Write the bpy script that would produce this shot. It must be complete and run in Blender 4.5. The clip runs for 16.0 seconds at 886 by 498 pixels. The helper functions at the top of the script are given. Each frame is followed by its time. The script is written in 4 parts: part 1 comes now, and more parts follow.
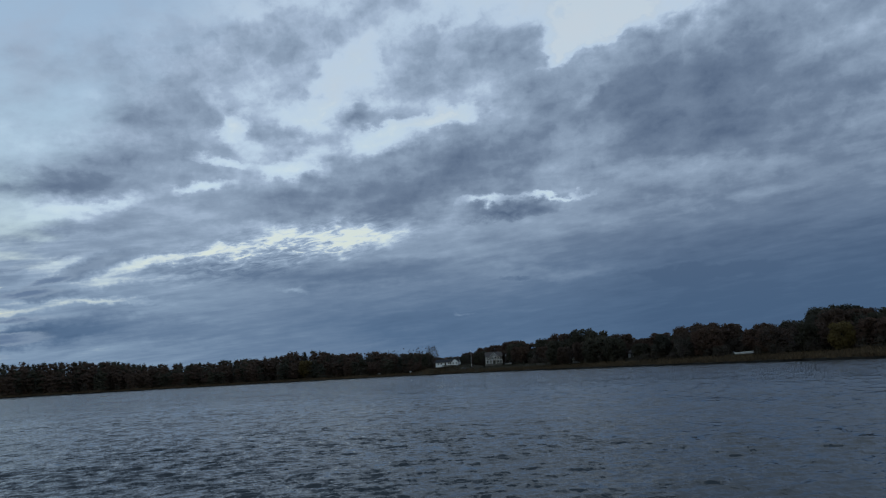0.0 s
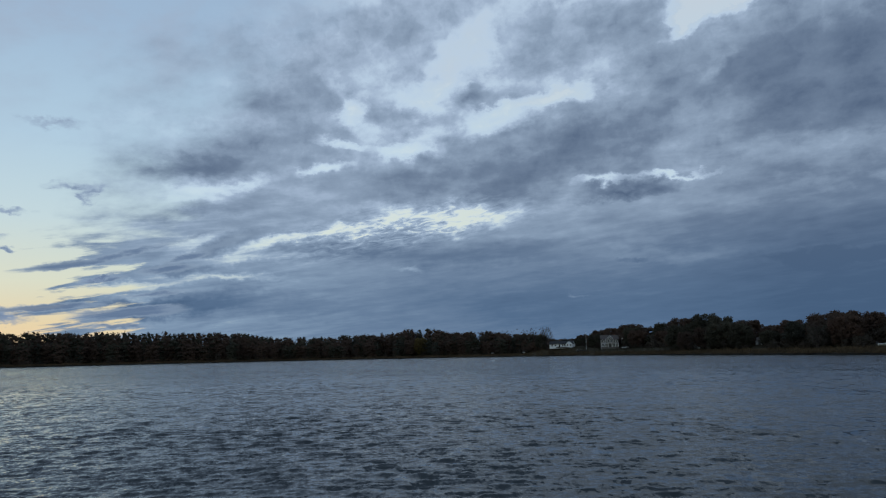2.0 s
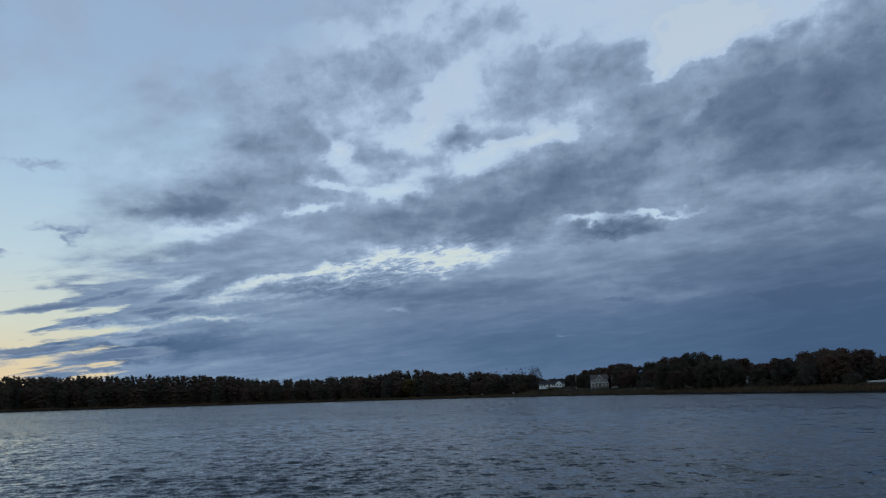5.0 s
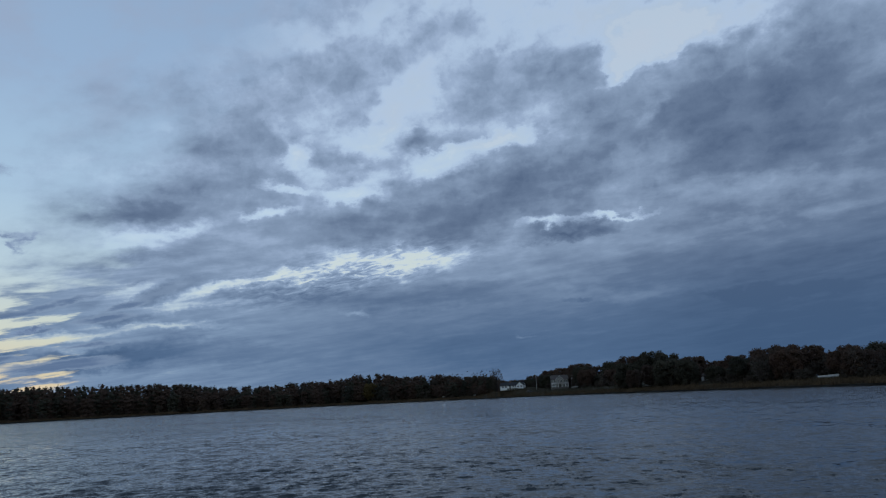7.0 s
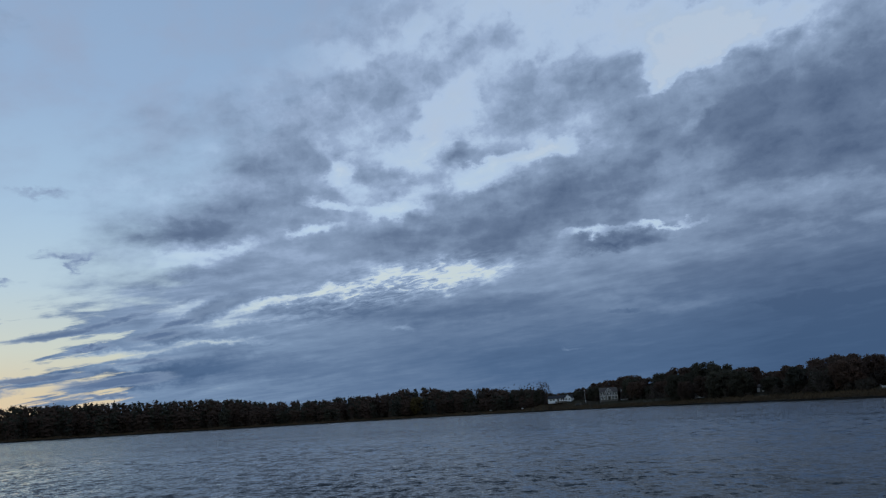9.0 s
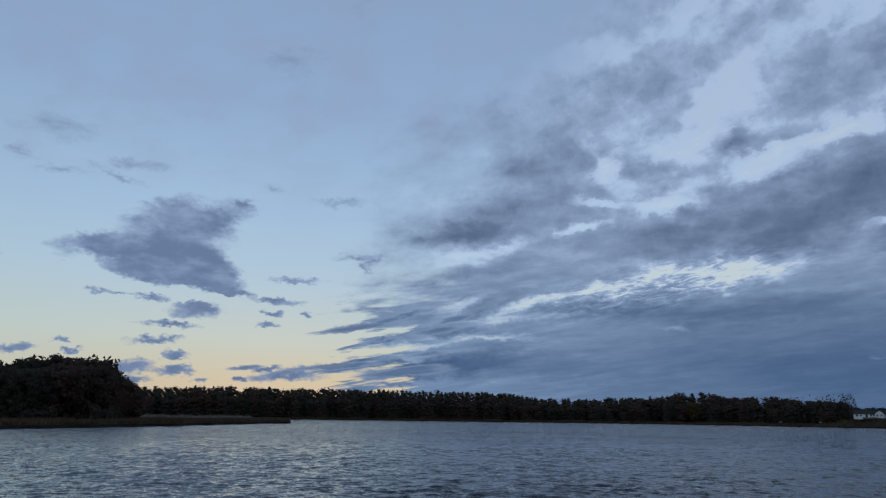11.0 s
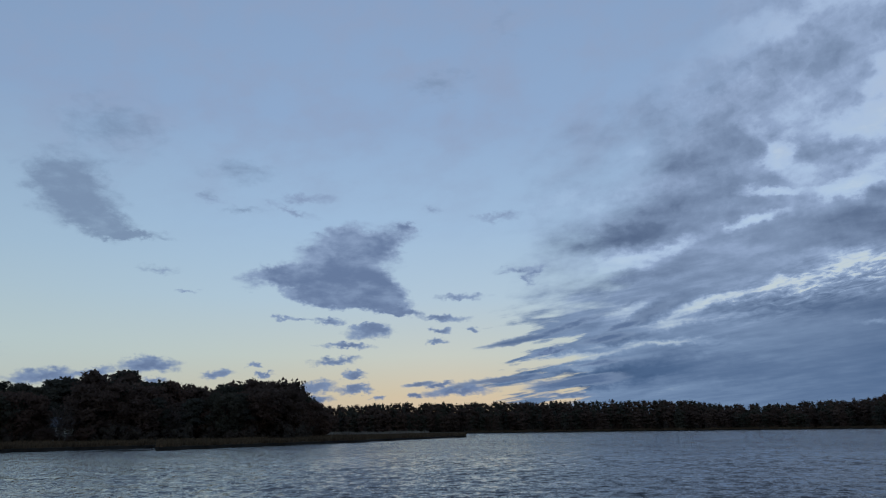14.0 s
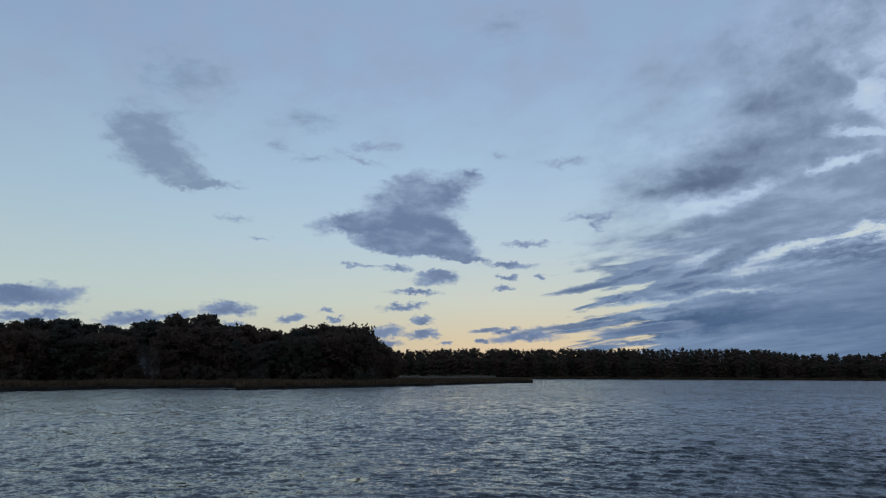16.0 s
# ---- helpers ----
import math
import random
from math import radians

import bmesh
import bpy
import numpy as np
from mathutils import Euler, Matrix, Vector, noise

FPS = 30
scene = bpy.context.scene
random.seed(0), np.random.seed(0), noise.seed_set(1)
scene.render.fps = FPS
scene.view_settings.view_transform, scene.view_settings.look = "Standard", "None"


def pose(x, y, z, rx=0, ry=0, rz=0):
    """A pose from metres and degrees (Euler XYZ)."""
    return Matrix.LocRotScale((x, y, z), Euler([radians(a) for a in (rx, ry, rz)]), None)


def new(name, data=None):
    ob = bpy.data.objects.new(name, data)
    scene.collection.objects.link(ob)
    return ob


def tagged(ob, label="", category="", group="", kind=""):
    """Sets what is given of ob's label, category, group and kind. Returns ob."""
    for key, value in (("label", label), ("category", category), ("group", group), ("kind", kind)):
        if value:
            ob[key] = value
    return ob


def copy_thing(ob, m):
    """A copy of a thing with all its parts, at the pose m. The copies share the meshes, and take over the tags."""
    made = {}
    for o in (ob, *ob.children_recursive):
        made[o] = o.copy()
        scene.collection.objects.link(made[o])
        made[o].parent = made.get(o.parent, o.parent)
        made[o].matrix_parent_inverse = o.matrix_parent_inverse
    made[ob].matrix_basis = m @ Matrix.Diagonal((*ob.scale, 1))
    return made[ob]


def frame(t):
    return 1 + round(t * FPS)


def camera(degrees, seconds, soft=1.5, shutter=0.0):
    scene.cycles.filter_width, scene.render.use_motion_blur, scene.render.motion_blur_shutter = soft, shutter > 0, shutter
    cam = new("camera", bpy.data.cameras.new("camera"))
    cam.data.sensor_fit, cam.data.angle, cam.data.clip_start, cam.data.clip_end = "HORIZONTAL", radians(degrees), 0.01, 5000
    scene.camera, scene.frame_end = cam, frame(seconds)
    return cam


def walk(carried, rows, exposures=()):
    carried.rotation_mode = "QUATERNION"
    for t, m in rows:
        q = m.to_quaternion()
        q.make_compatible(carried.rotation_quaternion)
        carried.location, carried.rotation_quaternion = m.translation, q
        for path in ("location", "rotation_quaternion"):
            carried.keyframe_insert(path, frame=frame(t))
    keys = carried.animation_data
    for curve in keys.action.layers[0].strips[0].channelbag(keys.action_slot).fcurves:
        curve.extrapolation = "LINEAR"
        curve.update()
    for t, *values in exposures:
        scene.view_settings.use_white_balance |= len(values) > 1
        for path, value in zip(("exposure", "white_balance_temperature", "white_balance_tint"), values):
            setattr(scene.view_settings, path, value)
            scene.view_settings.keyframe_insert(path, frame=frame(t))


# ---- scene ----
cam = camera(64.5, 16.0, soft=1.2)
# seconds, place, and Euler degrees of a phone held by somebody who stands in a slowly drifting boat
ROWS = [
    (0.0, -0.00, 0.00, 2.400, 99.823, 3.107, 0.538),
    (0.5, -0.12, 0.03, 2.400, 99.643, 2.606, 2.644),
    (1.0, -0.24, 0.06, 2.400, 99.093, 1.947, 5.657),
    (1.5, -0.36, 0.09, 2.400, 98.676, 1.505, 8.276),
    (2.0, -0.48, 0.12, 2.400, 98.556, 1.211, 9.603),
    (2.5, -0.60, 0.15, 2.400, 98.614, 1.120, 10.141),
    (3.0, -0.72, 0.18, 2.400, 98.758, 1.251, 10.352),
    (3.5, -0.84, 0.21, 2.400, 99.108, 1.431, 10.676),
    (4.0, -0.96, 0.24, 2.400, 100.030, 1.629, 11.317),
    (4.5, -1.08, 0.27, 2.400, 100.715, 1.679, 11.135),
    (5.0, -1.20, 0.30, 2.400, 101.787, 1.661, 8.632),
    (5.2, -1.25, 0.31, 2.400, 102.080, 1.724, 7.365),
    (7.3, -1.75, 0.44, 2.400, 101.826, 2.914, 5.496),
    (7.5, -1.80, 0.45, 2.400, 101.768, 3.053, 5.771),
    (8.0, -1.92, 0.48, 2.400, 101.844, 3.214, 6.605),
    (8.5, -2.04, 0.51, 2.400, 102.746, 3.265, 7.673),
    (9.0, -2.16, 0.54, 2.400, 103.186, 3.242, 9.207),
    (9.5, -2.28, 0.57, 2.400, 103.251, 2.363, 12.565),
    (10.0, -2.40, 0.60, 2.400, 103.003, 0.346, 19.716),
    (10.2, -2.41, 0.61, 2.400, 102.882, -0.315, 22.595),
    (12.3, -2.52, 0.74, 2.400, 105.314, 0.243, 35.566),
    (12.5, -2.52, 0.75, 2.400, 105.307, 0.164, 35.961),
    (13.0, -2.55, 0.78, 2.400, 105.178, 0.310, 37.689),
    (13.5, -2.57, 0.81, 2.400, 105.006, 0.825, 40.875),
    (14.0, -2.60, 0.84, 2.400, 104.481, 0.687, 44.162),
    (14.5, -2.62, 0.87, 2.400, 102.860, 0.135, 47.054),
    (15.0, -2.65, 0.90, 2.400, 101.815, -0.231, 48.788),
    (15.5, -2.67, 0.93, 2.400, 100.850, -0.402, 49.897),
    (16.0, -2.70, 0.96, 2.400, 100.192, -0.248, 49.511),
]
# seconds, stops, white balance: the phone drifts bluer as the bank leaves its picture
LOOK = [(0.0, 0.19, 6800, 5), (3.5, 0.17, 6700, 5), (5.0, 0.1, 6500, 6), (9.0, 0.03, 6300, 8), (12.5, -0.1, 6070, 10), (14.5, -0.07, 6180, 10), (16.0, 0.0, 6400, 9)]
walk(cam, [(t, pose(x, y, z, rx, ry, rz)) for t, x, y, z, rx, ry, rz in ROWS], LOOK)


# ---- world: dusk sky after sunset, cloud bank to the right of the afterglow ----
def srgb(r, g, b):
    return tuple(((c / 255 + 0.055) / 1.055) ** 2.4 if c > 10 else c / 3294 for c in (r, g, b)) + (1.0,)


class Nodes:
    """Short hand for building a node tree."""

    def __init__(self, tree):
        self.tree = tree
        tree.nodes.clear()

    def add(self, kind, **props):
        n = self.tree.nodes.new(kind)
        for k, v in props.items():
            setattr(n, k, v)
        return n

    def put(self, socket, value):
        if isinstance(value, bpy.types.NodeSocket):
            self.tree.links.new(value, socket)
        elif value is not None:
            socket.default_value = value

    def math(self, op, a, b=None, c=None, clamp=False):
        n = self.add("ShaderNodeMath", operation=op, use_clamp=clamp)
        for i, v in enumerate((a, b, c)):
            self.put(n.inputs[i], v)
        return n.outputs[0]

    def vec(self, op, a, b=None, out=0):
        n = self.add("ShaderNodeVectorMath", operation=op)
        self.put(n.inputs[0], a)
        if op == "SCALE":
            self.put(n.inputs["Scale"], b)
        else:
            self.put(n.inputs[1], b)
        return n.outputs[out]

    def xyz(self, x, y, z=0.0):
        n = self.add("ShaderNodeCombineXYZ")
        for i, v in enumerate((x, y, z)):
            self.put(n.inputs[i], v)
        return n.outputs[0]

    def step(self, v, lo, hi, a=0.0, b=1.0):
        n = self.add("ShaderNodeMapRange", interpolation_type="SMOOTHSTEP")
        for i, x in enumerate((v, lo, hi, a, b)):
            self.put(n.inputs[i], x)
        return n.outputs[0]

    def mix(self, f, a, b, blend="MIX"):
        n = self.add("ShaderNodeMix", data_type="RGBA", blend_type=blend)
        self.put(n.inputs[0], f)
        self.put(n.inputs[6], a)
        self.put(n.inputs[7], b)
        return n.outputs[2]

    def noise(self, vector, scale, detail=4.0, rough=0.55, distort=0.0, color=False):
        n = self.add("ShaderNodeTexNoise")
        self.put(n.inputs["Vector"], vector)
        for k, v in (("Scale", scale), ("Detail", detail), ("Roughness", rough), ("Distortion", distort)):
            n.inputs[k].default_value = v
        return n.outputs["Color" if color else "Fac"]

    def mapping(self, vector, loc=(0, 0, 0), rot=(0, 0, 0), scale=(1, 1, 1), kind="POINT"):
        n = self.add("ShaderNodeMapping", vector_type=kind)
        self.put(n.inputs[0], vector)
        n.inputs[1].default_value, n.inputs[2].default_value, n.inputs[3].default_value = loc, rot, scale
        return n.outputs[0]

    def ramp(self, f, stops):
        n = self.add("ShaderNodeValToRGB")
        e = n.color_ramp.elements
        while len(e) < len(stops):
            e.new(0.5)
        for i, (p, c) in enumerate(stops):
            e[i].position, e[i].color = p, c
        self.put(n.inputs[0], f)
        return n.outputs[0]


world = bpy.data.worlds.new("dusk_sky")
scene.world = world
world.use_nodes = True
W = Nodes(world.node_tree)
way = W.add("ShaderNodeTexCoord").outputs["Generated"]
split = W.add("ShaderNodeSeparateXYZ")
W.put(split.inputs[0], way)
dx, dy, dz = split.outputs
# bearing (degrees to the right of straight ahead) and elevation of a direction
bearing = W.math("MULTIPLY", W.math("ARCTAN2", dx, dy), 57.2958)
height = W.math("MULTIPLY", W.math("ARCSINE", dz), 57.2958)
flat = W.xyz(bearing, height)
# the same direction met with a level cloud deck
lift = W.math("ADD", W.math("MAXIMUM", dz, 0.0), 0.07)
deck = W.xyz(W.math("DIVIDE", dx, lift), W.math("DIVIDE", dy, lift))
rolls = W.mapping(deck, rot=(0, 0, radians(50)), scale=(1.0, 1.7, 1.0), kind="TEXTURE")
wisp = W.noise(rolls, 2.8, 12, 0.59)
ripple_place = W.vec("ADD", rolls, W.vec("SCALE", W.noise(deck, 3.0, 5, 0.55, 0.0, True), 0.35))
cell = W.add("ShaderNodeTexVoronoi", feature="SMOOTH_F1")
W.put(cell.inputs["Vector"], ripple_place)
cell.inputs["Scale"].default_value, cell.inputs["Smoothness"].default_value = 5.5, 0.7
cells = W.math("SUBTRACT", 0.45, cell.outputs["Distance"])
grain = W.noise(deck, 6.0, 8, 0.55)
lobe = W.add("ShaderNodeTexVoronoi", feature="SMOOTH_F1")
W.put(lobe.inputs["Vector"], W.vec("ADD", W.mapping(flat, rot=(0, 0, radians(18)), scale=(1.5, 1.0, 1.0), kind="TEXTURE"), W.vec("SCALE", W.noise(flat, 0.5, 4, 0.55, 0.0, True), 3.0)))
for key, v in (("Scale", 0.42), ("Detail", 3.0), ("Roughness", 0.45), ("Lacunarity", 2.3), ("Smoothness", 0.5)):
    lobe.inputs[key].default_value = v
lobes = W.math("SUBTRACT", 0.62, lobe.outputs["Distance"])
streaks = W.noise(W.mapping(flat, rot=(0, 0, radians(8)), scale=(7.0, 0.7, 1.0), kind="TEXTURE"), 1.0, 6, 0.6, 0.3)
lumps = W.noise(W.mapping(flat, rot=(0, 0, radians(15)), scale=(1.6, 1.0, 1.0), kind="TEXTURE"), 0.28, 10, 0.58)


def warped(amount, size, squash, detail, seed, rough):
    w = W.noise(W.mapping(flat, loc=(seed, 0, 0), scale=(size, size * squash, 1)), 1.0, detail, rough, 0.0, True)
    w = W.vec("SUBTRACT", w, (0.5, 0.5, 0.5))
    return W.vec("MULTIPLY", w, (amount, amount / squash, 0))


bank_place = W.vec("ADD", flat, W.vec("ADD", warped(4.0, 0.15, 1.8, 4, 3.0, 0.5), warped(3.2, 0.6, 1.5, 8, 9.0, 0.6)))
streak_place = W.vec("ADD", flat, W.vec("ADD", warped(1.0, 0.22, 1.6, 3, 63.0, 0.5), warped(1.2, 1.0, 2.0, 7, 77.0, 0.62)))
puff_place = W.vec("ADD", flat, W.vec("ADD", warped(1.4, 0.3, 1.8, 3, 40.0, 0.5), warped(2.3, 1.2, 1.6, 8, 21.0, 0.64)))
sums = {"bank": None, "puff": None, "veil": None, "streak": None}


def cloud(layer, place, u, v, a, b, turn, weight, grow=1.5):
    m = W.mapping(place, (u, v, 0), (0, 0, radians(turn)), (a * grow, b * grow, 1), "TEXTURE")
    g = W.add("ShaderNodeTexGradient", gradient_type="SPHERICAL")
    W.put(g.inputs[0], m)
    old = sums[layer]
    sums[layer] = W.math("MULTIPLY_ADD", g.outputs["Fac"], weight * 1.25, old if old is not None else 0.0)


def bank(u, v, a, b, turn, weight):
    """Thicker (or, with a weight below nought, thinner) place in the cloud bank."""
    cloud("bank", bank_place, u, v, a, b, turn, weight)


def veil(u, v, a, b, turn, weight):
    """A thin pale patch high before the clear sky."""
    cloud("veil", puff_place, u, v, a, b, turn, weight, 1.5)


def streak(u, v, a, b, turn, weight):
    """A long thin band of cloud drawn out by the wind."""
    cloud("streak", streak_place, u, v, a, b, turn, weight, 1.35)


def puff(u, v, a, b, turn, weight):
    """A single small cloud before the clear sky."""
    cloud("puff", puff_place, u, v, a, b, turn, weight, 1.36)


bank(21.24, 22.11, 9.27, 3.02, 0, 0.5)
bank(24.31, 18.28, 6.84, 3.19, -1, 0.45)
bank(18.37, 17.54, 5.84, 2.07, -12, 0.35)
bank(3.37, 25.62, 6.15, 1.43, -5, 0.34)
bank(0.33, 23.31, 4.21, 1.30, -1, 0.45)
bank(8.08, 22.17, 3.35, 1.71, -29, 0.36)
bank(-6.56, 20.86, 2.89, 0.71, 3, 0.45)
bank(-1.52, 15.18, 12.49, 2.19, 5, 0.55)
bank(3.34, 17.70, 7.72, 2.02, 5, 0.45)
bank(-8.67, 14.06, 7.95, 1.37, -0, 0.3)
bank(-27.26, 14.86, 7.24, 0.94, 5, 0.38)
bank(-25.86, 16.89, 5.19, 1.27, 10, 0.2)
bank(-23.39, 22.47, 9.28, 2.09, 8, 0.05)
bank(-12.47, 26.39, 4.36, 1.68, 4, 0.2)
bank(-11.17, 18.90, 2.67, 0.80, 4, 0.6)
bank(-22.02, 20.03, 5.11, 0.85, 6, 0.25)
bank(5.67, 12.56, 3.35, 0.50, 2, 0.85)
bank(-21.06, 12.66, 5.99, 0.97, 3, 0.15)
bank(13.95, 26.71, 3.88, 1.57, 9, -1.1)
bank(10.66, 24.16, 1.49, 0.61, 20, -0.9)
bank(-9.69, 20.93, 4.51, 1.60, 60, -0.6)
bank(-4.58, 18.93, 2.95, 0.99, 9, -0.65)
bank(-5.94, 24.46, 2.41, 1.27, -92, -0.35)
bank(-0.07, 20.38, 3.97, 0.58, 5, -0.75)
bank(-11.92, 16.59, 2.68, 0.50, -0, -0.6)
bank(-16.80, 19.85, 1.71, 0.70, 22, -0.5)
bank(-19.07, 14.77, 1.86, 0.40, 12, -0.6)
bank(-17.49, 17.19, 2.04, 0.31, -3, -0.5)
bank(3.77, 13.34, 1.81, 0.32, 3, -0.7)
bank(9.01, 13.45, 3.20, 0.22, -3, -0.65)
bank(-9.91, 11.58, 6.23, 0.60, -2, -0.48)
bank(-14.30, 10.90, 2.60, 0.50, 9, -0.45)
bank(-7.59, 10.66, 3.90, 0.60, 3, -0.6)
bank(-23.59, 8.99, 2.95, 0.53, 13, -0.6)
bank(-18.39, 9.97, 3.06, 0.54, 10, -0.55)
bank(-29.03, 13.07, 2.57, 0.93, 6, -0.4)
bank(-28.90, 8.85, 2.41, 0.46, 22, -0.5)
bank(-27.23, 6.34, 4.29, 0.30, 1, -0.45)
bank(-26.05, 7.73, 3.54, 0.35, 4, -0.4)
bank(-33.63, 4.52, 3.10, 0.24, 8, -0.3)
bank(13.92, 14.76, 8.51, 0.78, -12, -0.12)
bank(22.85, 14.01, 5.51, 0.81, -9, -0.22)
bank(13.43, 21.25, 1.18, 0.53, 36, -0.3)
bank(9.01, 7.56, 8.68, 0.58, -2, -0.25)
bank(22.22, 11.64, 5.66, 0.41, -4, -0.2)
bank(-9.29, 8.21, 14.36, 0.83, -1, 0.3)
bank(19.85, 6.60, 4.48, 0.50, -3, 0.35)
bank(14.90, 9.53, 12.93, 0.95, -4, 0.15)
bank(-25.77, 4.07, 7.97, 0.94, -1, 0.3)
bank(-4.33, 3.92, 9.34, 1.19, -5, 0.2)
bank(6.11, 7.12, 0.75, 0.14, -3, 0.3)
bank(-12.42, 7.09, 0.94, 0.23, 4, -0.4)
bank(1.42, 4.31, 0.79, 0.18, 1, -0.35)
bank(-28.48, 19.88, 5.88, 1.53, 11, 0.1)
bank(-31.11, 14.81, 4.12, 0.63, 6, 0.4)
bank(-25.56, 17.14, 5.69, 1.37, 6, 0.1)
bank(-16.76, 25.26, 8.11, 1.78, 4, 0.12)
bank(-30.46, 21.90, 4.58, 1.06, 9, 0.2)
bank(-20.23, 28.78, 7.89, 1.74, 9, -0.15)
bank(-17.35, 20.13, 2.66, 0.85, -49, -0.35)
bank(-32.43, 3.66, 4.73, 0.53, 4, 0.45)
bank(-39.18, 3.97, 3.43, 0.21, 4, 0.6)
bank(-29.92, 7.03, 2.99, 0.41, 10, 0.4)
bank(-27.03, 8.92, 3.51, 0.64, 17, 0.45)
bank(-30.07, 11.36, 3.04, 0.45, 5, 0.4)
bank(-25.50, 13.71, 2.18, 0.46, 8, -0.3)
bank(-33.38, 5.45, 3.69, 0.27, 7, -0.4)
streak(-38.05, 6.96, 3.07, 0.34, 11, 0.95)
streak(-33.29, 8.16, 2.71, 0.31, 17, 0.75)
streak(-29.09, 9.48, 3.06, 0.36, 16, 0.5)
streak(-31.03, 6.96, 2.24, 0.36, 7, 0.9)
streak(-27.03, 8.97, 3.41, 0.46, 18, 0.45)
streak(-35.45, 5.98, 1.51, 0.18, 10, 1.0)
streak(-45.93, 3.55, 1.39, 0.16, 6, 0.9)
streak(-43.27, 3.20, 2.33, 0.33, 9, 0.9)
streak(-33.72, 3.54, 4.22, 0.48, 5, 1.1)
streak(-38.88, 3.95, 3.58, 0.26, 4, 1.1)
streak(-34.10, 2.57, 2.72, 0.22, -2, 1.0)
streak(-31.62, 5.04, 3.73, 0.27, 6, 0.8)
streak(-29.94, 7.81, 2.00, 0.27, 12, 0.8)
streak(-39.26, 12.37, 1.06, 0.17, 8, 0.45)
puff(-39.91, 16.91, 2.19, 0.39, -2, 0.3)
puff(-36.47, 12.28, 1.19, 0.27, 22, 0.5)
puff(-57.50, 12.19, 2.84, 0.88, 7, 1.1)
puff(-53.80, 11.04, 3.45, 1.16, -8, 1.2)
puff(-49.48, 10.09, 3.02, 0.77, -8, 1.3)
puff(-47.82, 9.43, 1.63, 0.32, -5, 1.1)
puff(-52.10, 13.57, 3.99, 1.99, 1, 1.0)
puff(-51.72, 15.51, 2.07, 1.09, 6, 0.8)
puff(-48.61, 15.16, 2.27, 1.24, 28, 0.75)
puff(-46.93, 16.27, 0.83, 0.37, -6, 0.4)
puff(-53.55, 10.22, 2.83, 0.53, -8, 0.9)
puff(-48.59, 11.15, 1.69, 0.73, -21, 0.8)
puff(-45.98, 4.62, 2.05, 0.04, -27, 0.1)
veil(-72.80, 16.86, 2.91, 1.95, -18, 0.85)
veil(-70.38, 14.98, 2.23, 0.89, -7, 0.75)
veil(-68.35, 14.50, 2.42, 0.33, 3, 0.7)
veil(-70.51, 22.19, 4.02, 2.42, -2, 0.45)
veil(-74.28, 18.60, 2.67, 1.56, -3, 0.5)
veil(-61.00, 19.99, 2.90, 1.12, 3, 0.45)
veil(-63.19, 18.05, 0.99, 0.60, 6, 0.5)
veil(-60.55, 17.14, 2.20, 0.39, 3, 0.5)
veil(-44.20, 27.75, 3.43, 1.24, 10, 0.35)
veil(-66.65, 12.13, 1.59, 0.37, -2, 0.45)
veil(-38.21, 32.42, 2.32, 2.07, -80, 0.2)
puff(-82.20, 5.2, 2.2, 0.7, 6, 1.0)
puff(-79.31, 5.5, 2.9, 0.8, 3, 1.0)
puff(-80.3, 3.98, 3.2, 0.42, 4, 0.9)
puff(-73.3, 4.05, 2.5, 0.6, 5, 0.95)
puff(-70.09, 4.40, 1.14, 0.39, 6, 0.9)
puff(-66.62, 5.08, 2.39, 0.61, 5, 1.0)
puff(-66.13, 3.91, 0.87, 0.22, 3, 0.8)
puff(-61.57, 4.36, 1.19, 0.40, 8, 1.0)
puff(-54.40, 3.39, 2.02, 0.50, 6, 1.0)
puff(-53.75, 2.49, 1.29, 0.36, 4, 0.9)
puff(-51.26, 4.39, 1.05, 0.32, 3, 1.0)
puff(-50.97, 3.30, 1.25, 0.36, 3, 1.0)
puff(-52.72, 5.48, 1.81, 0.32, 5, 0.9)
puff(-50.08, 7.77, 2.11, 0.60, 5, 0.9)
puff(-51.92, 6.61, 2.11, 0.23, -2, 0.9)
puff(-50.31, 8.09, 1.45, 0.28, -3, 0.9)
puff(-57.16, 8.79, 0.83, 0.23, -2, 0.9)
puff(-55.54, 8.69, 0.80, 0.18, 1, 0.9)
puff(-53.23, 8.59, 1.30, 0.23, 1, 0.9)
puff(-58.86, 5.05, 0.65, 0.18, -1, 0.9)
puff(-58.39, 4.36, 0.78, 0.18, 5, 0.8)
puff(-44.15, 8.91, 2.24, 0.28, -1, 1.0)
puff(-42.39, 10.56, 2.35, 0.27, -1, 0.7)
puff(-44.35, 7.86, 0.88, 0.23, -6, 0.9)
puff(-44.59, 6.99, 0.88, 0.23, 5, 0.9)
puff(-41.71, 7.89, 0.52, 0.23, -1, 0.9)
puff(-37.76, 12.65, 2.36, 0.36, 3, 0.55)
puff(-37.11, 11.68, 0.78, 0.31, -20, 0.5)
puff(-42.98, 2.95, 3.05, 0.41, 3, 0.9)
puff(-44.45, 3.63, 1.30, 0.27, 4, 0.9)
puff(-46.50, 2.75, 0.69, 0.23, 2, 0.9)
puff(-49.25, 2.72, 0.54, 0.14, 0, 0.7)
puff(-35.61, 6.20, 1.28, 0.22, 10, 0.9)
puff(-55.78, 18.42, 2.92, 0.45, 5, 0.55)
puff(-56.70, 17.26, 2.41, 0.32, -14, 0.5)
puff(-63.00, 17.82, 1.18, 0.40, -10, 0.4)
puff(-66.37, 12.06, 1.36, 0.27, -2, 0.4)
puff(-45.11, 17.54, 1.12, 0.45, 5, 0.35)
